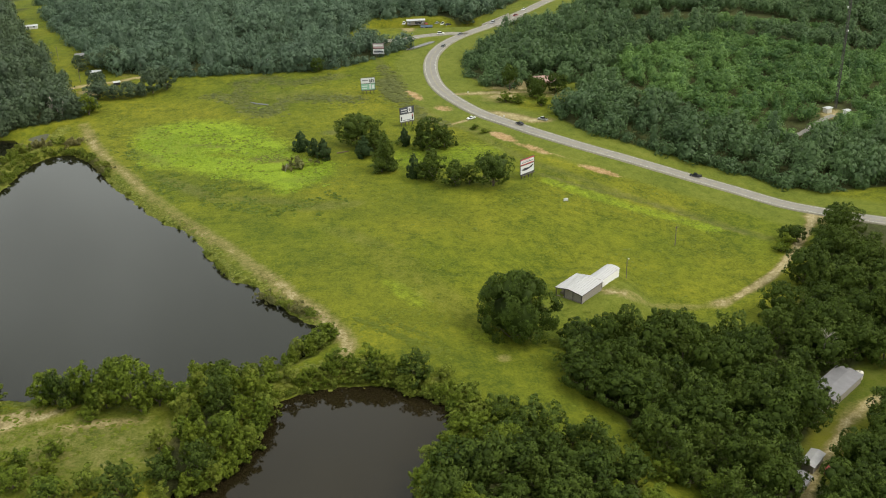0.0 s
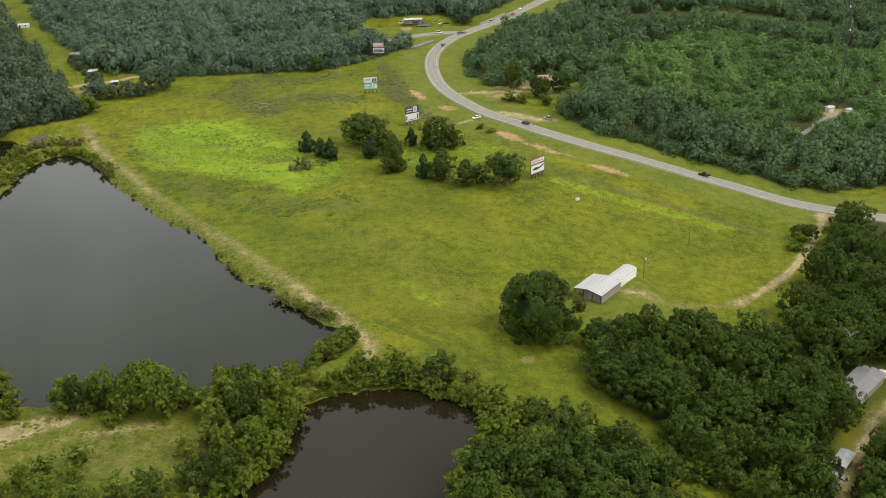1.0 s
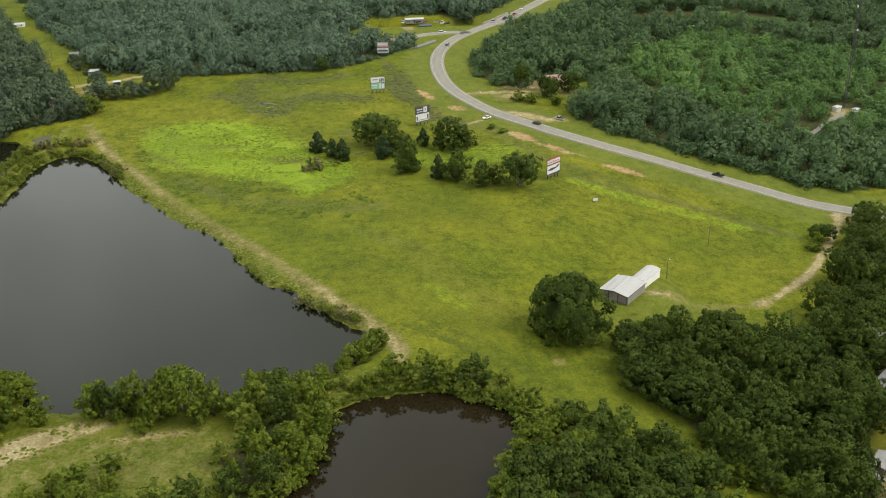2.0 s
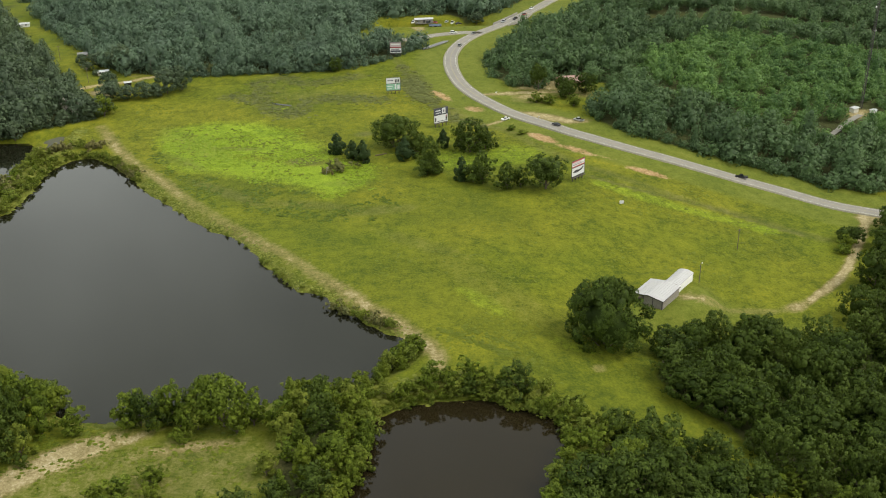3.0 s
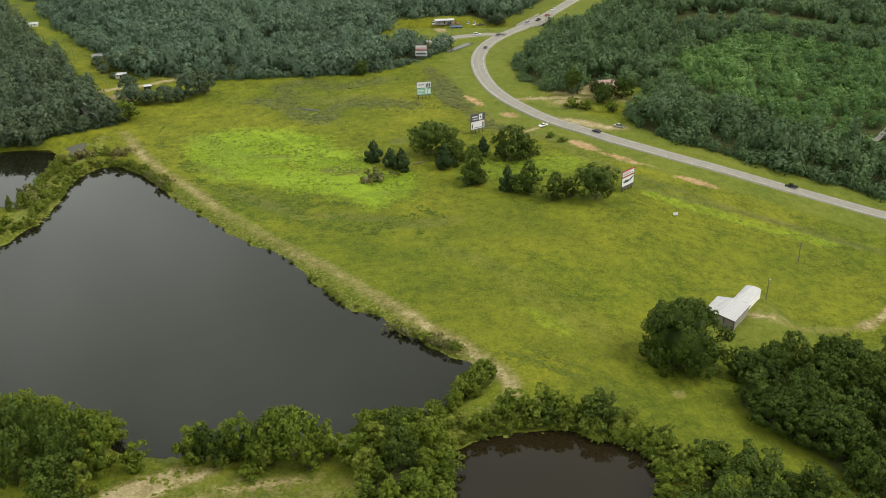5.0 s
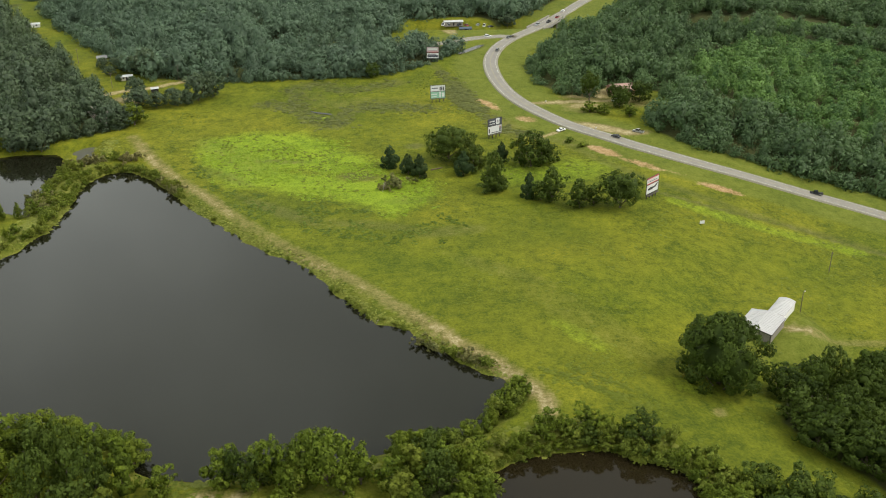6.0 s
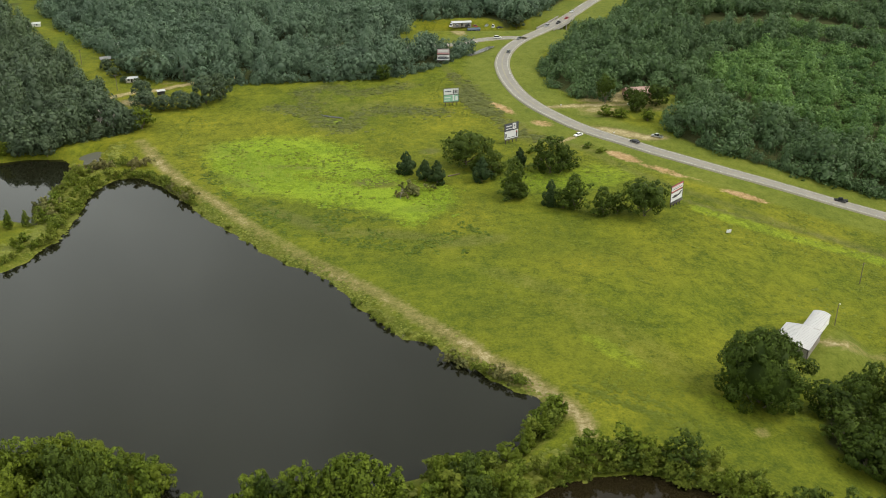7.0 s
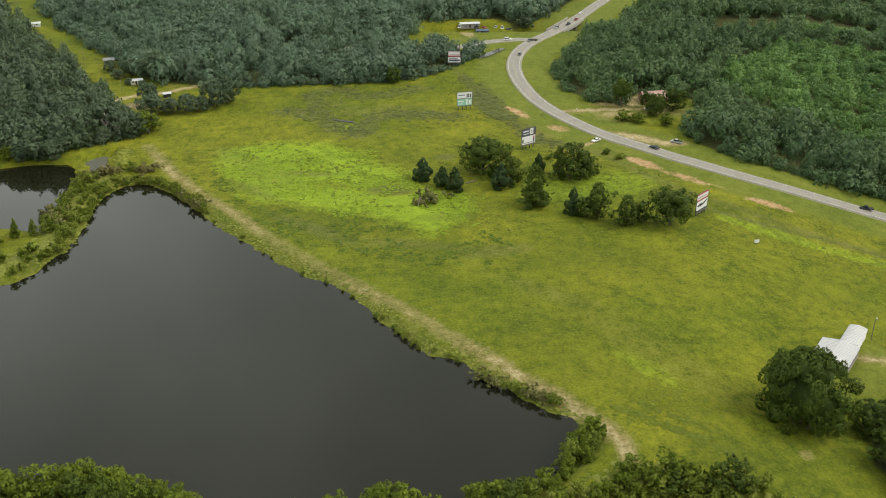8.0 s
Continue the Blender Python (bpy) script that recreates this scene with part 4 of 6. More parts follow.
def hedge(text, gap, keys, lo, hi, seed, name, label, group, spread=1.5, thick=1.0):
    """Bushes along a line of the plan, of heights lo to hi."""
    r = np.random.default_rng(seed)
    for x, y in smooth(plan(text), step=gap):
        k = keys[r.integers(len(keys))]
        h = r.uniform(lo, hi)
        if r.random() < thick:
            sized(k, name, x + r.uniform(-spread, spread), y + r.uniform(-spread, spread), h * SIZE[k][0] / SIZE[k][1] * r.uniform(0.85, 1.2), h, label, "bush" if hi < 5.5 else "tree", group)


hedge("-61,185.5 -55,187.5 -49,188.5 -45.5,190 -42,193.5 -39,199 -36.5,204", 3.6, ("broad_c", "bush_c", "broad_e", "broad_d"), 5.0, 9.5, 41, "broadleaf_tree", "leafy young tree on the bank between two ponds", "trees between the ponds")
hedge("-45,187.5 -40,188.5 -34,190.6 -27,191.4 -20,191.2 -14.5,188.8 -9,186.3 -4,183 -0.5,178.5 0.5,173", 3.4, ("bush_c", "bush_a", "broad_c", "broad_e", "bush_b"), 3.2, 7.0, 42, "bush", "dense green bush on the muddy pond's bank", "bushes round the muddy pond", 1.0)
hedge("-36,190 -30,193 -22,193.5 -14,191.5", 4.5, ("bush_c", "broad_c"), 5.0, 7.5, 43, "bush", "dense green bush on the muddy pond's bank", "bushes round the muddy pond", 1.5)
hedge("-12,190.5 -6,188.5 0,184 3,178", 3.0, ("bush_c", "bush_a", "broad_c", "bush_b"), 2.5, 5.5, 56, "bush", "dense green bush on the muddy pond's bank", "bushes round the muddy pond", 2.2)
hedge("2,180 6,177 10,175", 3.4, ("bush_c", "broad_c"), 4.0, 6.5, 57, "bush", "dense green bush on the muddy pond's bank", "bushes round the muddy pond", 2.0)
hedge("-44,182 -40.5,185.9 -32,188.9 -24,189.7 -16.5,189 -13.5,186 -7.5,183.8 -3,178.8 -1.6,172", 2.6, ("bush_c", "bush_a", "bush_b"), 2.0, 4.6, 141, "bush", "green bush leaning over the muddy pond", "bushes round the muddy pond", 0.7)
hedge("-1.6,171 -4.6,165 -7.6,157 -9.5,148", 4.0, ("broad_c", "broad_e", "bush_c", "oak_f"), 5.0, 9.0, 142, "broadleaf_tree", "green tree leaning over the muddy pond", "trees by the muddy pond", 0.8)
hedge("-58,187.5 -51,189.5 -45.5,192.5 -41.5,197 -38,202 -35.2,207", 4.2, ("broad_c", "broad_e", "bush_c"), 4.5, 8.0, 143, "broadleaf_tree", "leafy young tree on the bank between two ponds", "trees between the ponds", 1.8)
hedge("-218,374 -203,375.2 -193,377 -186,377", 6.0, ("wood", "broad_c", "wood"), 6.0, 13.0, 144, "broadleaf_tree", "dark green tree at the woods' edge by the pond", "trees at the woods' edge", 1.8)
hedge("-183,380 -178,385 -171,389.5 -164,393.5 -158.5,396", 6.5, ("wood", "wood", "broad_c"), 6.0, 13.0, 145, "broadleaf_tree", "green tree at the woods' edge by the pasture", "trees at the woods' edge", 1.5)
hedge("-37,199 -34.8,203 -32.6,207", 3.0, ("broad_e", "bush_c", "broad_c"), 3.5, 6.5, 152, "broadleaf_tree", "leafy young tree by the end of the track", "trees between the ponds", 1.6)
hedge("-113,189 -117.5,194.5 -125,196.3 -134,195.3 -146,191.5", 4.2, ("broad_c", "broad_e", "broad_a"), 5.5, 10.5, 153, "broadleaf_tree", "bright green broadleaf tree on the near pond bank", "trees on the near bank", 1.2)
for x, y, w, h in [(5, 223, 8, 6), (10, 227, 8, 7), (2, 217, 8, 7), (14, 224, 9, 8)]:
    sized("broad_c", "broadleaf_tree", x, y, w, h, "leafy young tree at the muddy pond's corner", "tree", "trees by the muddy pond")
for x, y, w, h in [(-14, 246.5, 11, 9.5), (-28, 248.5, 9, 6.5)]:
    sized("oak_f", "oak_tree", x, y, w, h, "darker round tree on the muddy pond's bank", "tree", "trees by the muddy pond")
hedge("-60,149 -53,152.5 -50,158 -47.5,164 -45.2,170 -44.2,178", 3.6, ("broad_c", "bush_c", "broad_e"), 4.5, 8.5, 151, "broadleaf_tree", "leafy tree overhanging the muddy pond", "trees between the ponds", 0.7)
hedge("-50,157 -47.5,163 -45.5,169 -44.8,175 -45,182", 3.6, ("broad_c", "bush_c"), 5, 8, 44, "broadleaf_tree", "leafy tree overhanging the muddy pond", "trees between the ponds", 0.8)
hedge("-171,322 -173.5,333 -173,345 -171,356 -168,362", 3.6, ("bush_c", "bush_a", "broad_e", "brush"), 2.4, 6.2, 45, "bush", "dense bush on the narrow bank between ponds", "bushes on the narrow bank", 1.4)
hedge("-163,350 -164.5,336 -164,322 -164.5,310 -168,298 -173,289", 4.0, ("bush_a", "bush_b", "bush_c"), 2.0, 4.2, 46, "bush", "yellow-green bush on the narrow bank", "bushes on the narrow bank", 1.2, 0.85)
hedge("-170.5,322 -171,335 -169.5,347 -167.5,356", 2.8, ("bush_c", "broad_e", "bush_a"), 3.0, 6.0, 146, "bush", "dense bush on the narrow bank between ponds", "bushes on the narrow bank", 1.6)
hedge("-167,300 -166.5,312 -167,324 -167,338 -165.5,348", 3.0, ("bush_a", "bush_c", "bush_b"), 1.6, 3.8, 147, "bush", "yellow-green bush on the narrow bank", "bushes on the narrow bank", 1.4)
hedge("-170,316 -178,311 -188,307 -200,302", 4.0, ("broad_c", "bush_c", "broad_e", "broad_d"), 4.0, 9.0, 47, "broadleaf_tree", "leafy tree on the narrow bank", "bushes on the narrow bank", 2.5)
hedge("-172,300 -180,294 -190,288 -200,282", 4.0, ("bush_c", "bush_a"), 3, 5.4, 48, "bush", "dense bush on the narrow bank", "bushes on the narrow bank", 2.0)
hedge("-161,354 -153,356 -146,352 -140,346 -134,338 -127,327", 3.2, ("bush_a", "bush_b", "bush_c", "brush"), 1.4, 4.2, 49, "bush", "green bush at the pond's far corner", "bushes on the far bank", 1.3)
hedge("-163,325 -163.2,340 -160,350.8 -152,354.5 -145,351.5 -138,343 -130,331", 2.6, ("bush_b", "bush_a", "bush_c"), 1.2, 3.2, 149, "bush", "green bush leaning over the pond's far corner", "bushes on the far bank", 0.6)
hedge("-166,360 -160,362 -152,361", 3.4, ("bush_c", "bush_a", "brush"), 2, 5, 50, "bush", "green bush at the pond's far corner", "bushes on the far bank", 2.0)
hedge("-124,320.5 -112,305.5 -103,293 -96,285 -89,279.5 -83,270.5", 5.0, ("bush_b", "bush_a"), 1.0, 2.0, 51, "bush", "low green bush at the water's edge", "bushes along the shore", 0.8, 0.7)
hedge("-76,260 -71,252 -67,244.5 -58,238.5", 3.6, ("bush_b", "bush_a"), 1.2, 2.8, 52, "bush", "yellow-green bush at the water's edge", "bushes along the shore", 0.7, 0.8)
hedge("-54,231.5 -49,226.5 -44,222.5 -39,218", 2.6, ("bush_b", "bush_a", "brush"), 1.8, 3.2, 53, "bush", "grey-green bush at the water's edge", "bushes along the shore", 0.6)
for x, y, w, h in [(8, 716, 12, 10), (14, 729, 11, 11), (2, 731, 12, 12), (-4, 744, 13, 12), (10, 742, 12, 12), (-208, 541, 14, 11), (-199, 541, 11, 9), (-190, 544, 13, 10), (-179, 551, 15, 16), (-172, 556, 13, 15), (-212, 554, 12, 13), (-183, 545, 9, 8), (-216, 597, 16, 17), (-199, 600, 13, 12), (-211, 515, 16, 12), (-219, 522, 15, 13), (-205, 522, 9, 8), (-221.5, 586, 5, 3.5), (-229, 588, 5, 4), (-237, 599, 8, 6), (-244, 613, 9, 7), (-232, 607, 12, 10), (-186, 603, 12, 13)]:
    sized("wood", "oak_tree", x, y, w, h, "dark green tree in a row by the lane", "tree", "trees by the lane")
for k, x, y, w, h in [("oak_d", 29.5, 536, 11, 17), ("bush_c", 26, 517, 9, 6), ("bush_c", 33, 514, 8, 5.5), ("oak_c", 43, 523, 10, 9), ("oak_c", 45, 526, 11, 11), ("oak_d", 42, 534, 8, 10), ("oak_b", 55, 530, 13, 12), ("broad_c", 45, 509, 8, 7),
                      ("oak_c", -86, 583, 10, 9), ("oak_c", 141, 371, 9, 7.5), ("bush_c", 135.5, 366, 8.5, 6.5), ("bush_c", 131.5, 361, 7, 4.5), ("oak_c", 137, 373, 8, 6.5), ("bush_c", -20, 471, 4, 2.6), ("bush_c", 8, 477, 6, 2.5), ("bush_c", 13, 470, 6, 2.2)]:
    sized(k, "broadleaf_tree" if h > 6.6 else "bush", x, y, w, h, "green tree or bush beside the highway", "tree" if h > 6.6 else "bush", "trees by the highway")
sized("brush", "brush_pile", -75.5, 429, 15, 4.4, "overgrown brown-green brush mound in the pasture", "bush")
sized("brush", "brush_pile", -80.5, 425, 8, 2.8, "overgrown brown-green brush mound in the pasture", "bush")


# ---------------------------------------------------------------- barn
def turned(x, y, z, yaw):
    return Matrix.Translation((x, y, z)) @ Matrix.Rotation(radians(yaw), 4, "Z")


def sheet_roof(parent, x0, x1, y0, y1, eave, ridge, mat, sheet=0.95, name="roof_sheet"):
    """A low gable along x, in lapped metal sheets from eave to ridge."""
    ym = (y0 + y1) / 2
    n = max(1, round((x1 - x0) / sheet))
    w = (x1 - x0) / n
    for side, ye in ((-1, y0), (1, y1)):
        bm = bmesh.new()
        slope = math.atan2(ridge - eave, abs(ye - ym))
        m = Matrix.Translation((0, ym, ridge)) @ Matrix.Rotation(-slope * side, 4, "X")
        run = abs(ye - ym) / math.cos(slope) * side
        lo, hi = min(0, run), max(0, run)
        box(bm, 0.03, w - 0.03, lo, hi, -0.02, 0.02, m)
        box(bm, 0.10, 0.16, lo, hi, 0.02, 0.06, m)
        me = bpy.data.meshes.new(name)
        bm.to_mesh(me)
        bm.free()
        me.materials.append(mat)
        for k in range(n):
            ob = new(name, me)
            ob.parent = parent
            ob.location = (x0 + k * w, 0, 0)


def barrel_roof(parent, x0, x1, y0, y1, eave, rise, mat, sheet=0.95):
    """A shallow arched roof along x, in ribbed sheets that each span it."""
    n = round((x1 - x0) / sheet)
    w = (x1 - x0) / n
    bm = bmesh.new()
    rows = []
    for k in range(9):
        f = k / 8
        y, z = y0 + (y1 - y0) * f, eave + rise * math.sin(math.pi * f) ** 0.8
        rows.append([bm.verts.new((x, y, z + up)) for x, up in ((0.02, 0), (0.10, 0), (0.12, 0.05), (0.17, 0.05), (0.19, 0), (w - 0.02, 0), (w - 0.02, -0.05), (0.02, -0.05))])
    for a, b in zip(rows, rows[1:]):
        for k in range(8):
            bm.faces.new((a[k], a[(k + 1) % 8], b[(k + 1) % 8], b[k]))
    bm.faces.new(rows[0])
    bm.faces.new(rows[-1][::-1])
    bmesh.ops.recalc_face_normals(bm, faces=bm.faces[:])
    me = bpy.data.meshes.new("roof_sheet")
    bm.to_mesh(me)
    bm.free()
    me.materials.append(mat)
    for k in range(n):
        ob = new("roof_sheet", me)
        ob.parent, ob.location = parent, (x0 + k * w, 0, 0)


def barn():
    b = empty("barn", turned(40.6, 312.6, -8.6, 50.5), "open-fronted tin-roofed barn with a white enclosed rear wing", "barn")
    x0, x1, y0, y1, xw, yw, he = -7.0, 6.9, -7.6, 3.9, 20.6, -0.9, 3.4
    ym = (y0 + y1) / 2
    sheet_roof(b, x0, x1, y0, y1, he, he + 0.9, TIN)
    barrel_roof(b, x1, xw, y0 + 0.9, yw, he - 0.35, 0.7, TIN)
    part("ridge_cap", boxes((x0, x1, ym - 0.2, ym + 0.2, he + 0.91, he + 0.97)), TIN, b)
    part("joint_flashing", boxes((x1 - 0.05, x1 + 0.25, y0 + 0.9, yw, he + 0.36, he + 0.42)), CONCRETE, b)
    for x in (x0 + 0.3, -2.4, 2.3):
        for k in range(4):
            y = y0 + 0.4 + (y1 - y0 - 0.8) * k / 3
            if x < -3 or k in (0, 3):
                part("post", boxes((x - 0.12, x + 0.12, y - 0.12, y + 0.12, -0.4, he + 0.05)), STEEL, b)
    for y in (y0 + 0.4, y1 - 0.4):
        part("eave_beam", boxes((x0 + 0.2, x1 - 0.2, y - 0.1, y + 0.1, he - 0.35, he - 0.05)), STEEL, b)
    bm = bmesh.new()
    for x in (x0 - 0.1, x0 - 0.02):
        vs = [bm.verts.new((x, y, z)) for y, z in ((y0, he - 0.3), (ym, he + 0.6), (y1, he - 0.3), (y1, he - 0.02), (ym, he + 0.9), (y0, he - 0.02))]
        bm.faces.new(vs)
    part("gable_fascia", bm, STEEL, b)
    for k in range(12):
        y = y0 + 0.5 + 0.62 * k
        part("wall_board", boxes((x0 + 0.95 + 0.02 * (k % 3), x0 + 1.08, y, y + 0.59, -0.3, he - 0.2 - 0.05 * (k % 2))), GREY_WALL, b)
    part("back_wall", boxes((x1 - 0.35, x1 - 0.2, y0 + 0.3, y1 - 0.3, -0.3, he - 0.1)), GREY_WALL, b)
    part("side_wall", boxes((x0 + 0.5, x1 - 0.35, y0 + 0.2, y0 + 0.34, -0.3, he - 0.2)), GREY_WALL, b)
    part("side_wall", boxes((1.8, x1 - 0.35, y1 - 0.4, y1 - 0.26, -0.3, 2.6)), GREY_WALL, b)
    part("eave_trim", boxes((x0, x1, y0 - 0.12, y0 - 0.02, he - 0.2, he + 0.02)), STEEL, b)
    part("floor_slab", boxes((x0 + 0.4, x1 - 0.4, y0 + 0.5, y1 - 0.5, -0.5, 0.06)), POST_WOOD, b)
    yf = y0 + 1.1
    part("wing_wall", boxes((x1 - 0.1, xw - 0.2, yf, yf + 0.15, -0.3, he - 0.3)), WHITE_PAINT, b)
    part("wing_wall", boxes((x1 - 0.1, xw - 0.2, yw - 0.4, yw - 0.25, -0.3, he - 0.3)), WHITE_PAINT, b)
    part("wing_wall", boxes((xw - 0.35, xw - 0.2, yf + 0.15, yw - 0.4, -0.3, he - 0.3)), WHITE_PAINT, b)
    d = part("wing_door", boxes((8.6, 9.9, yf - 0.1, yf - 0.03, 0.0, 2.2)), WHITE_PAINT, b, "white metal door")
    # black panel on the closed wall: painted shade of an open doorway
    part("door_gap", boxes((7.0, 8.4, yf - 0.05, yf - 0.01, 0.0, 2.6)), DARK, b, "dark panel painting the shade of an open doorway")
    part("door_frame", boxes((8.5, 8.6, yf - 0.11, yf - 0.01, 0, 2.2), (9.9, 10.0, yf - 0.11, yf - 0.01, 0, 2.2), (8.5, 10.0, yf - 0.11, yf - 0.01, 2.2, 2.3)), WHITE_PAINT, d)
    for x, y, w in ((-4, 2.2, 1.8), (-3, -3.0, 2.2), (2, 2.2, 2.5)):
        bm = boxes((x - w / 2, x + w / 2, y - 0.7, y + 0.7, 0.06, 1.1))
        bmesh.ops.bevel(bm, geom=bm.edges[:], offset=0.12, segments=1)
        part("stored_bale", bm, POST_WOOD, b)


barn()


# ---------------------------------------------------------------- billboards
WHITE_SHEET = plain("billboard_white", (0.62, 0.63, 0.63), 0.5, vary=0.04)
BLACK_INK = plain("billboard_black", (0.03, 0.03, 0.035), 0.6)
RED_INK = plain("billboard_red", (0.45, 0.06, 0.06), 0.6)
BLUE_INK = plain("billboard_slate", (0.055, 0.062, 0.080), 0.6)
GREEN_INK = plain("billboard_green", (0.22, 0.42, 0.30), 0.6)
PINK_INK = plain("billboard_pink", (0.44, 0.36, 0.37), 0.6)


def billboard(x, y, yaw, w, lift, panels, label):
    """Stacked panels on posts; panels: (z0, z1, sheet, shapes), shapes: (x0, x1, z0, z1, ink) in parts of the panel."""
    b = empty("billboard", turned(x, y, gz(x, y), yaw), label, "billboard", "billboards along the highway")
    top = max(p[1] for p in panels)
    for k in range(4):
        px = w * (0.1 + 0.8 * k / 3) - w / 2
        part("post", boxes((px - 0.14, px + 0.14, 0.12, 0.42, -0.8, top - 0.3)), STEEL, b)
    for z0, z1, sheet, shapes in panels:
        p = part("panel", boxes((-w / 2, w / 2, -0.05, 0.10, z0, z1)), sheet, b)
        t = 0.16
        part("frame", boxes((-w / 2 - t, w / 2 + t, -0.09, 0.13, z0 - t, z0), (-w / 2 - t, w / 2 + t, -0.09, 0.13, z1, z1 + t),
                            (-w / 2 - t, -w / 2, -0.09, 0.13, z0, z1), (w / 2, w / 2 + t, -0.09, 0.13, z0, z1)), STEEL, p)
        h = z1 - z0
        for a, c, d, e, ink in shapes:
            part("printed_shape", boxes((-w / 2 + a * w, -w / 2 + c * w, -0.062, -0.045, z0 + d * h, z0 + e * h)), ink, p)
    part("catwalk", boxes((-w / 2, w / 2, -0.9, -0.12, lift - 0.35, lift - 0.28)), STEEL, b)
    for k in (-1, 0, 1):
        part("lamp_arm", boxes((k * w * 0.33 - 0.05, k * w * 0.33 + 0.05, -1.3, -0.9, lift - 0.33, lift - 0.25)), STEEL, b)
    return b


def sliver(parent, w, z0, pts, ink):
    """A dark printed outline on a panel."""
    bm = bmesh.new()
    bm.faces.new([bm.verts.new((-w / 2 + u * w, -0.066, z0 + v)) for u, v in pts])
    part("printed_shape", bm, ink, parent)


red = billboard(30.2, 408.4, 43, 8.8, 2.3, [
    (2.3, 6.4, WHITE_SHEET, [(0.0, 1.0, 0.0, 0.07, BLACK_INK)]),
    (6.75, 9.5, WHITE_SHEET, [(0.0, 1.0, 0.80, 1.0, RED_INK), (0.0, 1.0, 0.0, 0.14, RED_INK), (0.08, 0.9, 0.32, 0.42, BLUE_INK), (0.08, 0.7, 0.54, 0.66, PINK_INK)])],
    "double-stacked white and red billboard on steel posts")
sliver(red.children[4], 8.8, 2.3, [(0.06, 2.2), (0.3, 2.9), (0.62, 2.6), (0.9, 3.6), (0.97, 3.3), (0.8, 2.2), (0.45, 1.6), (0.2, 1.7)], BLACK_INK)
billboard(-26.9, 484.7, 32, 8.2, 2.4, [
    (2.4, 6.2, WHITE_SHEET, [(0.05, 0.14, 0.15, 0.7, BLACK_INK), (0.84, 0.94, 0.1, 0.75, BLACK_INK), (0.86, 0.92, 0.6, 0.9, RED_INK), (0.2, 0.8, 0.12, 0.2, BLUE_INK)]),
    (6.5, 9.8, BLUE_INK, [(0.1, 0.5, 0.55, 0.7, WHITE_SHEET), (0.58, 0.84, 0.08, 0.95, WHITE_SHEET), (0.1, 0.5, 0.2, 0.3, WHITE_SHEET), (0.66, 0.76, 0.3, 0.7, BLUE_INK)])],
    "double-stacked slate and white billboard on posts")
billboard(-51.2, 538, 9, 7.8, 2.4, [
    (2.4, 5.9, GREEN_INK, [(0.05, 0.45, 0.55, 0.7, WHITE_SHEET), (0.6, 0.7, 0.1, 0.95, WHITE_SHEET), (0.78, 0.95, 0.15, 0.8, WHITE_SHEET), (0.05, 0.4, 0.2, 0.3, WHITE_SHEET)]),
    (6.2, 9.3, WHITE_SHEET, [(0.62, 0.70, 0.1, 0.7, BLACK_INK), (0.73, 0.81, 0.1, 0.75, BLACK_INK), (0.85, 0.93, 0.1, 0.7, BLACK_INK), (0.08, 0.5, 0.45, 0.6, BLUE_INK)])],
    "double-stacked green and white billboard on posts")
billboard(-50, 611, -5, 7.0, 2.4, [
    (2.4, 5.4, WHITE_SHEET, [(0.05, 0.95, 0.2, 0.55, BLUE_INK), (0.1, 0.8, 0.68, 0.8, BLUE_INK)]),
    (5.8, 8.9, PINK_INK, [(0.0, 1.0, 0.0, 0.12, RED_INK), (0.08, 0.9, 0.5, 0.75, WHITE_SHEET)])],
    "double-stacked pink and white billboard before the trees")


# ---------------------------------------------------------------- vehicles
PAINTS = {"white": plain("white_car_paint", (0.75, 0.75, 0.74), 0.3, vary=0.03), "black": plain("black_car_paint", (0.025, 0.025, 0.03), 0.25, vary=0.05),
          "grey": plain("grey_car_paint", (0.16, 0.165, 0.17), 0.3, 0.3, vary=0.05), "red": plain("red_car_paint", (0.30, 0.035, 0.03), 0.3, vary=0.05),
          "silver": plain("silver_car_paint", (0.45, 0.46, 0.47), 0.3, 0.5, vary=0.05)}
GLASS = plain("car_window_glass", (0.015, 0.018, 0.02), 0.08, vary=0.05)
TYRE = plain("tyre_rubber", (0.02, 0.02, 0.02), 0.9)
LAMP_GLASS = plain("headlight_lens", (0.6, 0.6, 0.58), 0.15, vary=0.05)


def prism(profile, half, taper=1.0, zt=0.0):
    """A side profile (x, z) drawn out to both sides, narrower above zt."""
    bm = bmesh.new()
    rows = []
    for s in (-1, 1):
        rows.append([bm.verts.new((x, s * half * (taper if z > zt else 1.0), z)) for x, z in profile])
    bm.faces.new(rows[0])
    bm.faces.new(rows[1][::-1])
    n = len(profile)
    for k in range(n):
        bm.faces.new((rows[0][k], rows[1][k], rows[1][(k + 1) % n], rows[0][(k + 1) % n])[::-1])
    bmesh.ops.recalc_face_normals(bm, faces=bm.faces[:])
    return bm


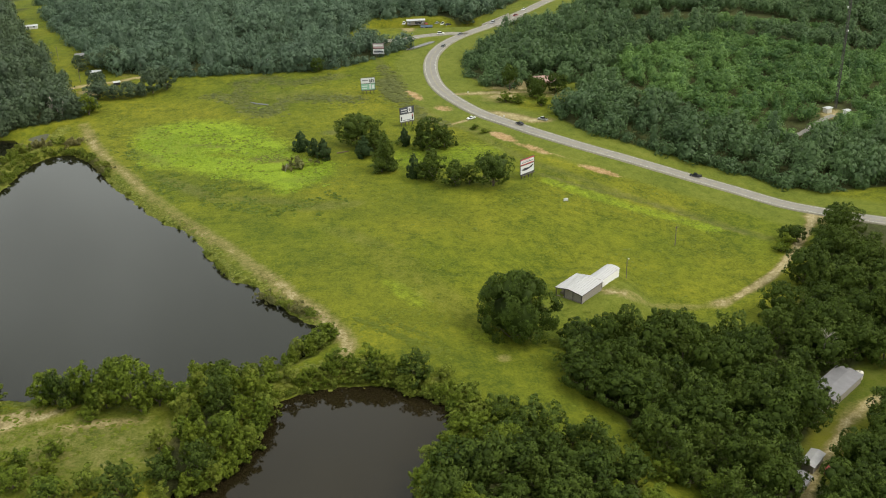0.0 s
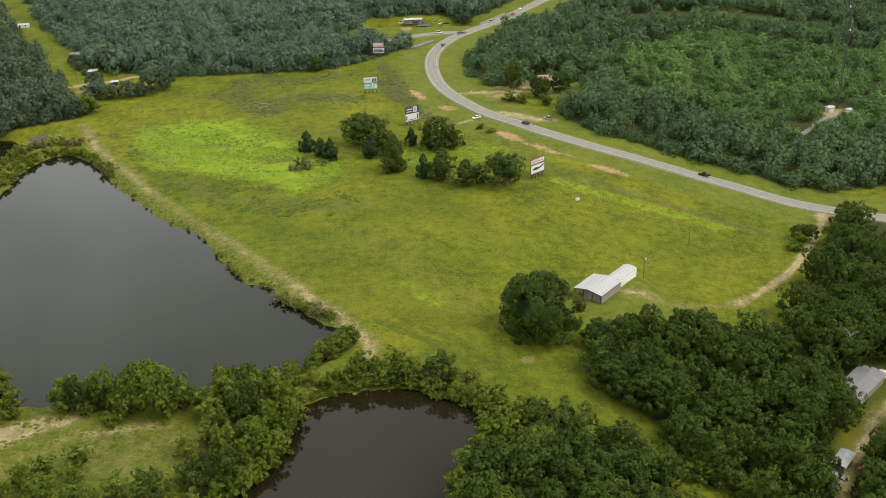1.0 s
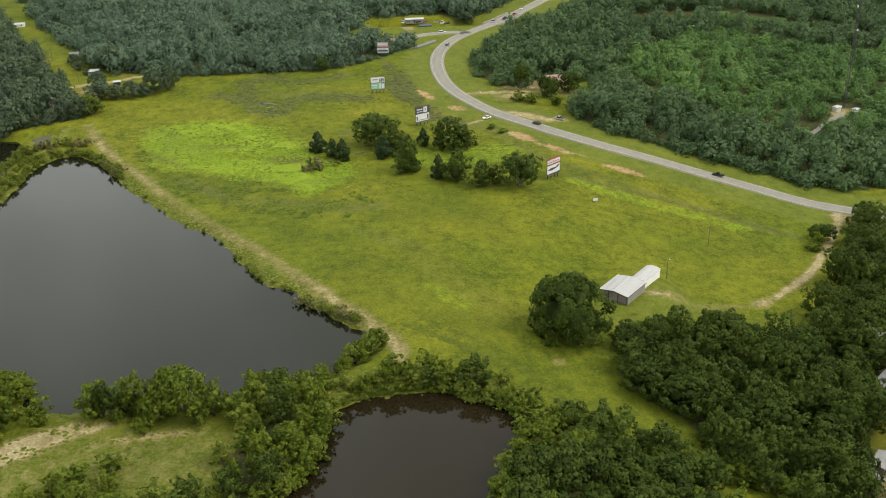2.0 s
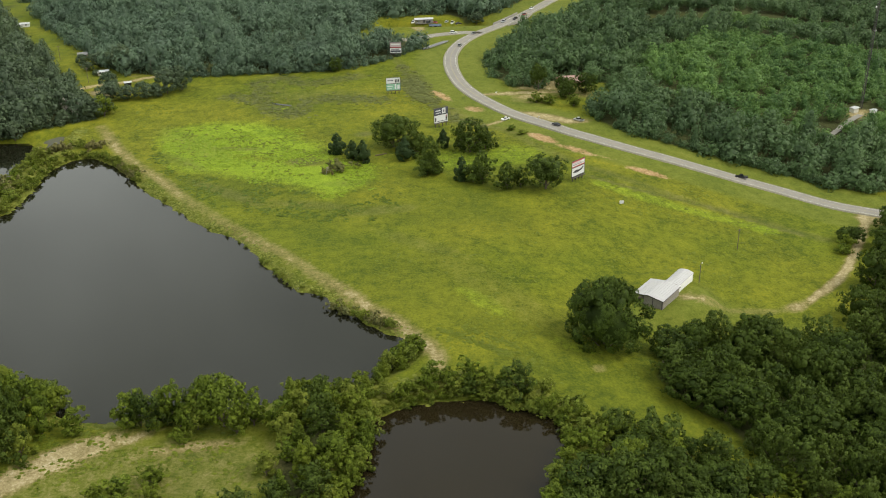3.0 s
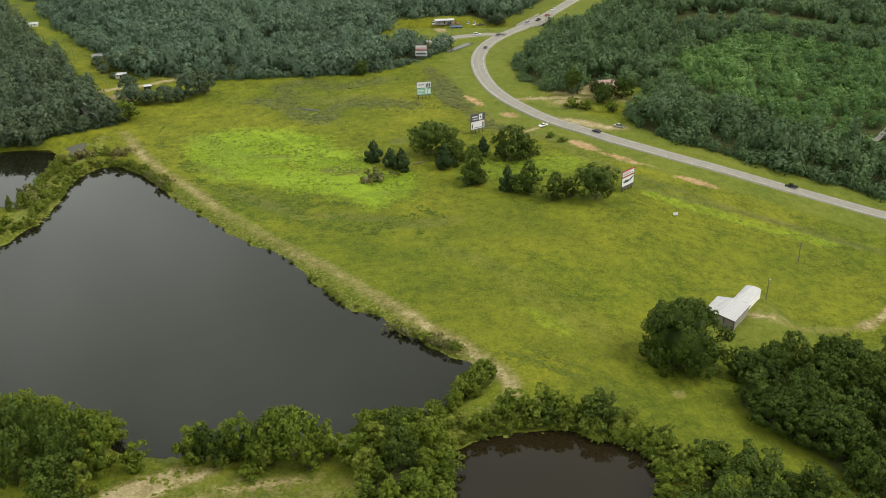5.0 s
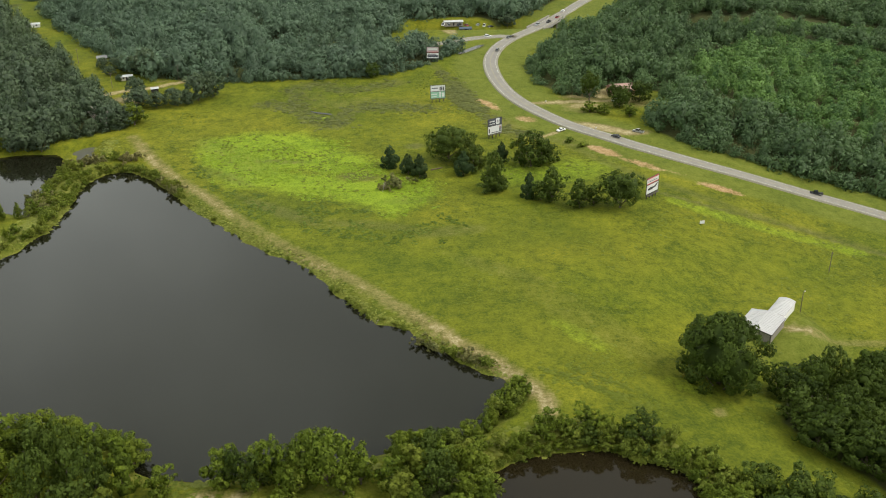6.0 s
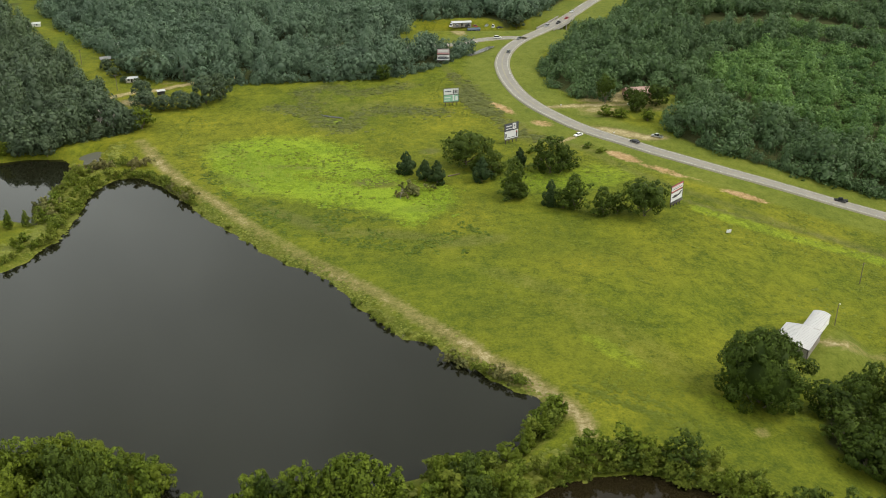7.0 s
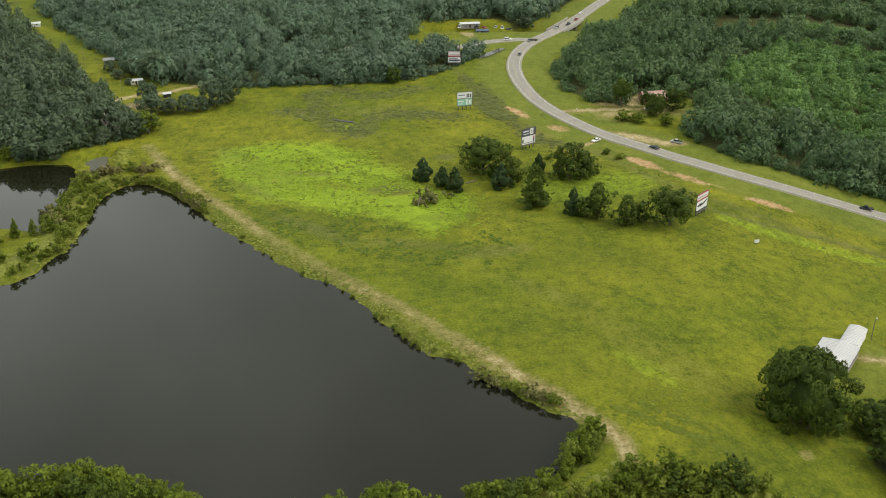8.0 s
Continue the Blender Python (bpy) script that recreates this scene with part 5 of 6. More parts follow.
def vehicle(x, y, heading, paint, kind="car", lift=0.37):
    nice = {"car": "sedan", "truck": "pickup truck", "suv": "sport utility car"}[kind]
    v = empty("pickup_truck" if kind == "truck" else "car", turned(x, y, float(land(np.array([[x, y]]))[0]) + lift, heading), paint + " " + nice + " on the asphalt or gravel", "pickup" if kind == "truck" else "car", "vehicles")
    L = {"car": 4.6, "truck": 5.7, "suv": 4.8}[kind]
    h = L / 2
    body = part("body", prism([(-h, 0.35), (h, 0.35), (h, 0.75), (h - 0.3, 0.92), (-h + 0.1, 0.98), (-h, 0.8)], 0.92), PAINTS[paint], v)
    cab = {"car": [(-1.7, 0.95), (1.15, 0.92), (0.45, 1.42), (-1.0, 1.45)], "suv": [(-2.25, 0.95), (1.1, 0.92), (0.5, 1.68), (-2.0, 1.70)], "truck": [(-0.75, 0.95), (1.5, 0.92), (0.9, 1.72), (-0.55, 1.74)]}[kind]
    part("cabin_glass", prism(cab, 0.86, 0.82, 1.0), GLASS, v)
    zt = cab[2][1]
    part("roof", boxes((cab[3][0] + 0.05, cab[2][0] - 0.05, -0.70, 0.70, zt, zt + 0.06)), PAINTS[paint], v)
    if kind == "truck":
        part("load_bed", boxes((-h + 0.15, -0.9, -0.78, 0.78, 0.985, 1.0)), DARK, v)
    for sx in (-0.31, 0.31):
        for sy in (-1, 1):
            bm = bmesh.new()
            tube(bm, (sx * L, sy * 0.68, 0.34), (sx * L, sy * 0.94, 0.34), 0.34, 0.34, 10)
            wheel = part("wheel", bm, TYRE, v)
            bm = bmesh.new()
            tube(bm, (sx * L, sy * 0.90, 0.34), (sx * L, sy * 0.955, 0.34), 0.2, 0.2, 8)
            part("rim", bm, PAINTS["silver"], wheel)
    for sy in (-0.65, 0.65):
        part("headlight", boxes((h - 0.02, h + 0.02, sy - 0.18, sy + 0.18, 0.62, 0.76)), LAMP_GLASS, body)
    return v


def on_road(s, side, paint, kind, towards=1):
    """A vehicle on the highway: s metres along it, side: metres to the right."""
    seg = np.linalg.norm(np.diff(ROAD, axis=0), axis=1)
    cum = np.concatenate([[0], np.cumsum(seg)])
    i = int(np.searchsorted(cum, s)) - 1
    d = (ROAD[i + 1] - ROAD[i]) / seg[i]
    p = ROAD[i] + d * (s - cum[i]) + np.array([d[1], -d[0]]) * side
    return vehicle(p[0], p[1], math.degrees(math.atan2(d[1], d[0])) + (0 if towards > 0 else 180), paint, kind)


def along(x, y):
    d = np.hypot(ROAD[:, 0] - x, ROAD[:, 1] - y)
    return float(np.linalg.norm(np.diff(ROAD[:int(d.argmin()) + 1], axis=0), axis=1).sum())


on_road(along(32, 481), 1.8, "black", "car")
on_road(along(112, 433), 1.8, "black", "truck")
on_road(along(-11, 630), 1.8, "grey", "suv")
for (x, y), side, paint, kind in [((3, 664), -1.8, "grey", "car"), ((33, 710), 1.8, "black", "truck"), ((27, 698), -1.8, "silver", "suv"), ((40, 722), 1.8, "red", "car"), ((52, 742), -1.8, "white", "car")]:
    on_road(along(x, y), side, paint, kind, 1 if side > 0 else -1)
vehicle(6.6, 491.5, 215, "white", "car", 0.05)
vehicle(-11, 668, 5, "white", "suv", 0.37)


# ---------------------------------------------------------------- houses, sheds and yards
ROOF_RED = plain("terracotta_roof", (0.30, 0.20, 0.165), 0.85, vary=0.25, scale=1.0)
ROOF_GREY = plain("grey_shingle_roof", (0.20, 0.20, 0.20), 0.9, vary=0.25, scale=1.0)
ROOF_WHITE = plain("white_metal_roof", (0.44, 0.45, 0.46), 0.5, vary=0.08)
ROOF_DULL = plain("dull_metal_roof", (0.30, 0.295, 0.29), 0.6, vary=0.2, scale=0.4)
ROOF_SHED = plain("weathered_grey_metal_roof", (0.165, 0.16, 0.165), 0.6, vary=0.2, scale=0.4)
ROOF_BLUE = plain("blue_metal_roof", (0.06, 0.085, 0.13), 0.5, vary=0.1)
BRICK = plain("red_brown_brick", (0.32, 0.18, 0.13), 0.9, vary=0.25, scale=2.0)
CREAM = plain("cream_siding", (0.55, 0.52, 0.44), 0.8, vary=0.12)
PANE = plain("window_glass", (0.03, 0.035, 0.04), 0.1)


def house(name, x, y, yaw, w, d, h, rise, wall, roof, label, category="house", openings=True):
    b = empty(name, turned(x, y, gz(x, y), yaw), label, category)
    part("wall", boxes((-w / 2, w / 2, -d / 2, -d / 2 + 0.2, -0.6, h), (-w / 2, w / 2, d / 2 - 0.2, d / 2, -0.6, h),
                       (-w / 2, -w / 2 + 0.2, -d / 2 + 0.2, d / 2 - 0.2, -0.6, h), (w / 2 - 0.2, w / 2, -d / 2 + 0.2, d / 2 - 0.2, -0.6, h)), wall, b)
    bm = bmesh.new()
    o = 0.45
    z0 = h - o * rise / (d / 2)
    rows = [[bm.verts.new((sx * (w / 2 + o), yy, zz)) for yy, zz in ((-d / 2 - o, z0), (0, h + rise), (d / 2 + o, z0), (d / 2 + o, z0 + 0.14), (0, h + rise + 0.16), (-d / 2 - o, z0 + 0.14))] for sx in (-1, 1)]
    bm.faces.new(rows[0])
    bm.faces.new(rows[1][::-1])
    for k in range(6):
        bm.faces.new((rows[0][k], rows[0][(k + 1) % 6], rows[1][(k + 1) % 6], rows[1][k]))
    bmesh.ops.recalc_face_normals(bm, faces=bm.faces[:])
    r = part("roof", bm, roof, b)
    part("ridge_cap", boxes((-w / 2 - o, w / 2 + o, -0.15, 0.15, h + rise + 0.13, h + rise + 0.2)), roof, r)
    for sx in (-1, 1):
        bm = bmesh.new()
        bm.faces.new([bm.verts.new((sx * (w / 2 - 0.02), yy, zz)) for yy, zz in ((-d / 2, h), (d / 2, h), (0, h + rise - 0.05))])
        bmesh.ops.solidify(bm, geom=bm.faces[:], thickness=0.1)
        part("gable", bm, wall, b)
    if openings:
        part("door", boxes((-0.5, 0.5, -d / 2 - 0.05, -d / 2 + 0.02, 0, 2.1)), DARK, b, "dark house door")
        n = max(2, int(w / 4))
        for k in range(n):
            px = -w / 2 + w * (k + 0.5) / n
            if abs(px) > 1.0:
                win = part("window", boxes((px - 0.6, px + 0.6, -d / 2 - 0.06, -d / 2 + 0.02, 1.0, 2.2)), WHITE_PAINT, b)
                part("pane", boxes((px - 0.5, px + 0.5, -d / 2 - 0.08, -d / 2 - 0.061, 1.1, 2.1)), PANE, win)
    return b


house("farm_shed", 116.9, 258.8, 45, 19.0, 8.0, 3.2, 0.55, GREY_WALL, ROOF_SHED, "long dull metal-roofed shed half hidden by oaks", "shed", False)
house("farm_shed", 106.6, 249.4, 45, 5.5, 7.6, 2.5, 0.3, GREY_WALL, ROOF_WHITE, "small grey lean-to shed beside the long shed", "shed", False)
house("farm_shed", 97.2, 221.8, 50, 7.5, 3.4, 2.6, 0.4, GREY_WALL, ROOF_DULL, "small metal-roofed shed under trees by the lane", "shed", False)
house("farm_shed", 90.5, 213, 49.5, 5, 4.5, 2.5, 0.6, GREY_WALL, ROOF_GREY, "low grey shed under trees by the lane", "shed", False)
house("brick_house", 48.7, 546, 8, 13, 9, 3.0, 2.0, BRICK, ROOF_RED, "low brick house with a terracotta roof behind trees")
house("cottage", -225.4, 590, 12, 6.4, 3.2, 2.2, 0.6, CREAM, ROOF_WHITE, "long white trailer home beside the lane")
house("open_shelter", -205.3, 567.5, 25, 3.6, 2.2, 2.0, 0.4, DARK, ROOF_WHITE, "small dark shelter with a pale roof by the lane", "shelter", False)
house("cottage", -249, 630, 15, 5.5, 4, 2.4, 0.9, GREY_WALL, ROOF_GREY, "grey-roofed cottage at the wood's edge")
house("cottage", -189.5, 641, 0, 5.5, 4.5, 2.8, 1.3, WHITE_PAINT, ROOF_WHITE, "small white house among the trees")
house("long_shed", -323, 729, 15, 13, 4, 2.2, 0.6, WHITE_PAINT, ROOF_WHITE, "long white shed across the grassy clearing", "shed")
house("cottage", -252, 664, 10, 7, 5, 2.6, 1.0, CREAM, ROOF_WHITE, "small pale-roofed house by the clearing")
house("workshop", -30, 719, 5, 13, 5, 2.6, 0.5, GREY_WALL, ROOF_WHITE, "white-roofed workshop beside a gravel yard", "workshop")
house("workshop", -22, 713, 5, 8, 5, 2.6, 0.5, ROOF_BLUE, ROOF_BLUE, "blue metal workshop beside a gravel yard", "workshop")
for k, (x, y, h, c, kd) in enumerate([(-38, 706, 80, "white", "truck"), (-34, 705, 95, "grey", "car"), (-27, 704, 60, "black", "suv"), (-22, 703, 110, "red", "car"), (-14, 704, 70, "silver", "car"), (-10, 701, 80, "white", "truck"), (-6, 697, 20, "black", "car")]):
    vehicle(x, y, h, c, kd, 0.05)
vehicle(44, 487, 140, "silver", "truck", 0.05)
vehicle(43, 533, 30, "white", "car", 0.05)
vehicle(101, 219, 60, "red", "car", 0.05)

tank = empty("water_tank", turned(127.0, 265.8, gz(127.0, 265.8), 0), "round cream water tank beside the long shed", "tank")
bm = bmesh.new()
for z0, z1, r0, r1 in ((-0.3, 2.3, 1.25, 1.25), (2.3, 2.75, 1.25, 0.65), (2.75, 2.88, 0.4, 0.4)):
    tube(bm, (0, 0, z0), (0, 0, z1), r0, r1, 20)
part("shell", bm, CREAM, tank)
bm = bmesh.new()
tube(bm, (0, 0, 2.88), (0, 0, 2.96), 0.34, 0.34, 12)
part("lid", bm, GREY_WALL, tank)


# ---------------------------------------------------------------- mast, poles and signs
def mast(x, y, height):
    b = empty("radio_mast", turned(x, y, gz(x, y), 20), "tall guyed lattice radio mast above the woods", "mast")
    feet = [Vector((0.7 * math.cos(a), 0.7 * math.sin(a), 0)) for a in (0, 2.094, 4.189)]
    for f in feet:
        bm = bmesh.new()
        tube(bm, f, f + Vector((0, 0, height)), 0.15, 0.13, 5)
        part("leg", bm, STEEL, b)
    bm = bmesh.new()
    z = 0.0
    while z < height - 2:
        for k in range(3):
            a, c = feet[k], feet[(k + 1) % 3]
            tube(bm, a + Vector((0, 0, z)), c + Vector((0, 0, z + 2)), 0.07, 0.07, 3)
            tube(bm, a + Vector((0, 0, z)), c + Vector((0, 0, z)), 0.07, 0.07, 3)
        z += 2.0
    part("lattice", bm, STEEL, b)
    for z, a in ((45, 0.4), (58, 2.2), (70, 3.6), (84, 0.2), (84, 1.8), (84, 4.0)):
        bm = bmesh.new()
        tube(bm, (0.6 * math.cos(a), 0.6 * math.sin(a), z), (1.3 * math.cos(a), 1.3 * math.sin(a), z), 0.6, 0.6, 14)
        part("antenna_drum", bm, WHITE_PAINT, b, "white drum antenna")
    for k in range(3):
        for z in (48, 95):
            a = k * 2.094
            bm = bmesh.new()
            tube(bm, (0, 0, z), (52 * math.cos(a), 52 * math.sin(a), 0), 0.03, 0.03, 3)
            part("guy_wire", bm, STEEL, b)


mast(217.6, 541, 112)
house("equipment_hut", 211, 535.5, 30, 4, 3, 2.6, 0.2, CREAM, ROOF_WHITE, "small pale equipment hut below the mast", "hut", False)
house("equipment_hut", 221, 533, 30, 3, 2.4, 2.4, 0.2, WHITE_PAINT, ROOF_WHITE, "small white equipment hut below the mast", "hut", False)


def pole(x, y, h, label, lamp=False, arm=True):
    b = empty("utility_pole", turned(x, y, gz(x, y), 30), label, "pole", "poles")
    bm = bmesh.new()
    tube(bm, (0, 0, -0.8), (0, 0, h), 0.16, 0.11, 7)
    part("shaft", bm, POST_WOOD, b)
    if arm:
        part("crossarm", boxes((-1.0, 1.0, -0.06, 0.06, h - 0.7, h - 0.55)), POST_WOOD, b)
    if lamp:
        bm = bmesh.new()
        tube(bm, (0, 0, h - 0.2), (0.7, 0, h + 0.1), 0.04, 0.04, 5)
        part("bracket", bm, STEEL, b)
        bm = bmesh.new()
        tube(bm, (0.7, 0, h - 0.05), (0.7, 0, h + 0.25), 0.26, 0.16, 8)
        part("lamp_head", bm, WHITE_PAINT, b, "white lamp housing")


pole(87.6, 361, 9.0, "weathered wooden pole in the pasture")
pole(61.7, 326, 8.0, "wooden yard pole with a white lamp", lamp=True, arm=False)
pole(-117, 585.5, 7.5, "wooden pole with a white lamp before the woods", lamp=True, arm=False)
for x, y in ((-230, 575), (-196, 588), (-262, 626)):
    pole(x, y, 9.0, "wooden utility pole beside the lane")

crate = empty("field_sign", turned(45.4, 387, gz(45.4, 387), 8), "small white sign board on short posts", "sign")
part("board", boxes((-1.0, 1.0, -0.05, 0.05, 0.5, 1.8)), WHITE_SHEET, crate)
for sx in (-0.8, 0.8):
    part("post", boxes((sx - 0.06, sx + 0.06, 0.05, 0.17, -0.4, 1.9)), POST_WOOD, crate)
for x, y in ((5.6, 533), (-14, 586), (24, 492)):
    m = empty("roadside_marker", turned(x, y, gz(x, y), 0), "small white marker beside the highway", "marker", "roadside markers")
    part("post", boxes((-0.06, 0.06, -0.06, 0.06, -0.3, 1.2)), POST_WOOD, m)
    part("plate", boxes((-0.35, 0.35, -0.1, -0.07, 0.8, 1.3)), WHITE_SHEET, m)

# bridge over the creek
seg = ROAD[(ROAD[:, 1] > 690) & (ROAD[:, 1] < 728)]
bridge = empty("bridge", Matrix.Translation((seg[0][0], seg[0][1], 0)), "concrete highway bridge with low rails over a creek", "bridge")
for side in (-6.0, 6.0):
    v, f = strip(seg, (side - 0.2, side + 0.2), 0.95)
    w, _ = strip(seg, (side - 0.2, side + 0.2), -0.9)
    n0 = len(v)
    faces = [q[::-1] for q in f] + [(n0 + a, n0 + b, n0 + c, n0 + d) for a, b, c, d in f]
    for i in range(len(seg) - 1):
        for j in (0, 1):
            a = i * 2 + j
            faces.append((a, a + 2, n0 + a + 2, n0 + a))
    ob = new("parapet", mesh_from("parapet", [(x - seg[0][0], y - seg[0][1], z) for x, y, z in v + w], faces, CONCRETE))
    ob.parent = bridge
for i in range(1, len(seg) - 1, 2):
    for side in (-4.6, 0, 4.6):
        d = seg[i + 1] - seg[i]
        d /= np.linalg.norm(d)
        q = seg[i] + np.array([d[1], -d[0]]) * side - seg[0]
        bm = bmesh.new()
        tube(bm, (q[0], q[1], -4), (q[0], q[1], 7.2), 0.45, 0.45, 8)
        part("pier", bm, CONCRETE, bridge)


# ---------------------------------------------------------------- dead wood
def snag(name, x, y, h, seed, label, lean=0.2, limbs=7):
    r = random.Random(seed)
    b = empty(name, Matrix.Translation((x, y, gz(x, y))), label, "dead tree")
    girth = 0.05 + 0.022 * h
    top = Vector((lean * h, 0.1 * h, h * 0.9))
    bend = top * 0.5 + Vector((r.uniform(-0.06, 0.06), r.uniform(-0.06, 0.06), 0)) * h
    bm = bmesh.new()
    tube(bm, (0, 0, -0.4), bend, girth, girth * 0.65, 6)
    tube(bm, bend, top, girth * 0.65, girth * 0.2, 6)
    part("trunk", bm, GREYBARK, b)
    for k in range(limbs):
        f = r.uniform(0.3, 0.95)
        a = k * 2.4 + r.uniform(-0.5, 0.5)
        p = bend * (f * 2) if f < 0.5 else bend.lerp(top, f * 2 - 1)
        reach = h * r.uniform(0.16, 0.30) * (1.25 - 0.6 * f)
        e = p + Vector((math.cos(a) * reach, math.sin(a) * reach, reach * r.uniform(0.3, 1.1)))
        bm = bmesh.new()
        tube(bm, p, e, girth * 0.34, girth * 0.10, 5)
        for _ in range(4):
            g = p.lerp(e, r.uniform(0.35, 0.95))
            tube(bm, g, g + Vector((r.uniform(-1, 1), r.uniform(-1, 1), r.uniform(0.0, 1.0))) * reach * 0.5, girth * 0.13, girth * 0.05, 4)
        part("limb", bm, GREYBARK, b)


snag("dead_tree", -81.5, 422.5, 4.6, 3, "pale broken dead tree beside a brush mound", 0.3)
for k, (x, y) in enumerate([(-84.5, 314.0), (-60.5, 291.5), (-57.5, 289.0), (-54, 286.0), (-64, 293.5)]):
    snag("dead_branches", x, y, 1.6, 10 + k, "bleached dead branches at the water's edge", 0.6, 9)
for k, (x, y, h) in enumerate([(-2, 206, 7), (-223, 511, 13), (-217, 509, 11), (117.5, 274, 13)]):
    snag("dead_tree", x, y, h, 30 + k, "bleached dead tree among green ones", 0.1, 13)
log = empty("fallen_log", turned(-57, 447, gz(-57, 447), 25), "dark fallen log in the grass", "log")
bm = bmesh.new()
tube(bm, (-3, 0, 0.3), (3, 0.2, 0.25), 0.35, 0.22, 8)
part("stem", bm, BARK, log)
bm = bmesh.new()
tube(bm, (0.8, 0, 0.3), (1.8, 1.4, 0.7), 0.14, 0.05, 6)
part("limb", bm, BARK, log)


# ---------------------------------------------------------------- weeds and scrub that nobody could count
def weeds(name, places, size, mat, leaves, seed, label):
    """Low leafy mounds: places (x, y, radius)."""
    r = np.random.default_rng(seed)
    n, (bv, bf) = len(places), BALL1
    base, rad = ground_z(places[:, :2]), places[:, 2]
    own = np.clip(r.normal(0.5, 0.15, n), 0, 1)
    flat = r.uniform(0.28, 0.5, n)
    dome = bv[None] * (1 + 0.2 * r.normal(size=(n, len(bv), 1))) * rad[:, None, None] * np.stack([np.ones(n), r.uniform(0.6, 1.0, n), flat], 1)[:, None]
    dome += np.column_stack([places[:, :2], base])[:, None]
    tris = (bf[None] + (np.arange(n) * len(bv))[:, None, None]).reshape(-1, 3)
    up = np.array([0, 0, 1.0])
    dn = np.tile(bv * 0.45 + up * 0.8, (n, 1))
    few = max(2, leaves // 3)
    xy, rr = np.repeat(places[:, :2], few, 0), np.repeat(rad, few)
    a, f = r.uniform(0, 6.28, n * few), np.sqrt(r.random(n * few))
    p = np.column_stack([xy[:, 0] + rr * f * np.cos(a), xy[:, 1] + rr * f * np.sin(a), np.repeat(base, few) + rr * np.repeat(flat, few) * np.sqrt(1 - f * f) + 0.05])
    m = len(p)
    nrm = np.column_stack([np.cos(a) * f * 0.6, np.sin(a) * f * 0.6, np.ones(m)]) + r.normal(size=(m, 3)) * 0.3
    nrm /= np.linalg.norm(nrm, axis=1)[:, None]
    u = np.cross(nrm, r.normal(size=(m, 3)))
    u /= np.linalg.norm(u, axis=1)[:, None] + 1e-9
    w = np.cross(nrm, u)
    s = (size * r.uniform(0.5, 1.3, m))[:, None]
    v = np.stack([p - u * s, p - w * s * 0.6, p + u * s, p + w * s * 0.6], 1).reshape(-1, 3)
    at = n * len(bv)
    tint = np.concatenate([np.repeat(own, len(bv)), np.repeat(np.clip(np.repeat(own, few) + r.normal(0, 0.12, m), 0, 1), 4)])
    lean = np.concatenate([dn, np.repeat(nrm * 0.5 + up, 4, 0)])
    lean /= np.linalg.norm(lean, axis=1)[:, None]
    me = quads_mesh(name, np.concatenate([dome.reshape(-1, 3), v]), np.arange(m * 4).reshape(m, 4) + at, tris, tint, mat, lean)
    tagged(new(name, me), label, "weeds", kind="stuff")


def open_places(n, seed, x0, x1, y0, y1, r0, r1, scale, cut):
    """Clustered places in the open pasture, off roads, tracks, water and woods."""
    r = np.random.default_rng(seed)
    P = np.column_stack([r.uniform(x0, x1, n), r.uniform(y0, y1, n)])
    g = np.array([noise.noise((x * scale, y * scale, seed)) + 0.5 * noise.noise((x * scale * 3, y * scale * 3, seed)) for x, y in P])
    keep = g > cut
    for line, d in ((ROAD, 20), (PATH, 4.0), (DRIVE, 6)):
        keep &= distance(P, line) > d
    for poly, _ in PONDS:
        keep &= depth_in(P, poly) < -1.0
    for poly in FOREST_FLOOR:
        keep &= ~inside(P, poly)
    keep &= np.hypot(P[:, 0] - 46, P[:, 1] - 319) > 20
    P = P[keep]
    return np.column_stack([P, r.uniform(r0, r1, len(P))])


weeds("field_weeds", open_places(9000, 61, -160, 110, 235, 480, 0.3, 0.9, 0.035, 0.05), 0.24, WEED, 13, 62, "patches of taller green weeds through the pasture")
rows = np.random.default_rng(66)
for k, (a, b, n) in enumerate((((-36, 281), (-8, 260), 170), ((-29, 282), (-11, 271), 80), ((-24, 272), (-4, 262), 60))):
    f = rows.random(n)[:, None]
    P = np.array(a) * (1 - f) + np.array(b) * f + rows.normal(0, 0.9, (n, 2))
    row = np.column_stack([P, rows.uniform(0.4, 1.0, n)])
    strip = row if k == 0 else np.concatenate([strip, row])
weeds("weed_rows", strip, 0.27, WEED, 12, 67, "rows of taller weeds near the muddy pond")
weeds("field_tufts", open_places(3000, 63, -190, 20, 440, 600, 0.5, 1.1, 0.03, 0.1), 0.36, WEED, 12, 64, "brownish rough tufts in the far pasture")


def line_places(text, gap, spread, r0, r1, seed):
    r = np.random.default_rng(seed)
    L = smooth(plan(text), step=gap)
    return np.column_stack([L + r.normal(0, spread, L.shape), r.uniform(r0, r1, len(L))])


weeds("ditch_scrub", np.concatenate([line_places("-36,455 -32,440 -27,422 -22,400 -18,385 -5,372", 0.42, 2.6, 0.7, 1.8, 71),
                                     line_places("-33,430 -30,415 -26,405", 0.15, 3.0, 1.0, 2.2, 73)]), 0.40, SCRUB, 12, 74, "scrubby brown-green growth along a ditch")
weeds("swale_weeds", np.concatenate([np.column_stack([L + np.random.default_rng(91 + k).normal(0, 4.2, L.shape), np.random.default_rng(95 + k).uniform(0.5, 1.5, len(L))])
                                     for k, L in enumerate((np.repeat(SWALE, 14, 0), np.repeat(SWALE_RIM, 9, 0)))]), 0.34, SCRUB, 9, 97, "dull green rushes and weeds in a damp swale")
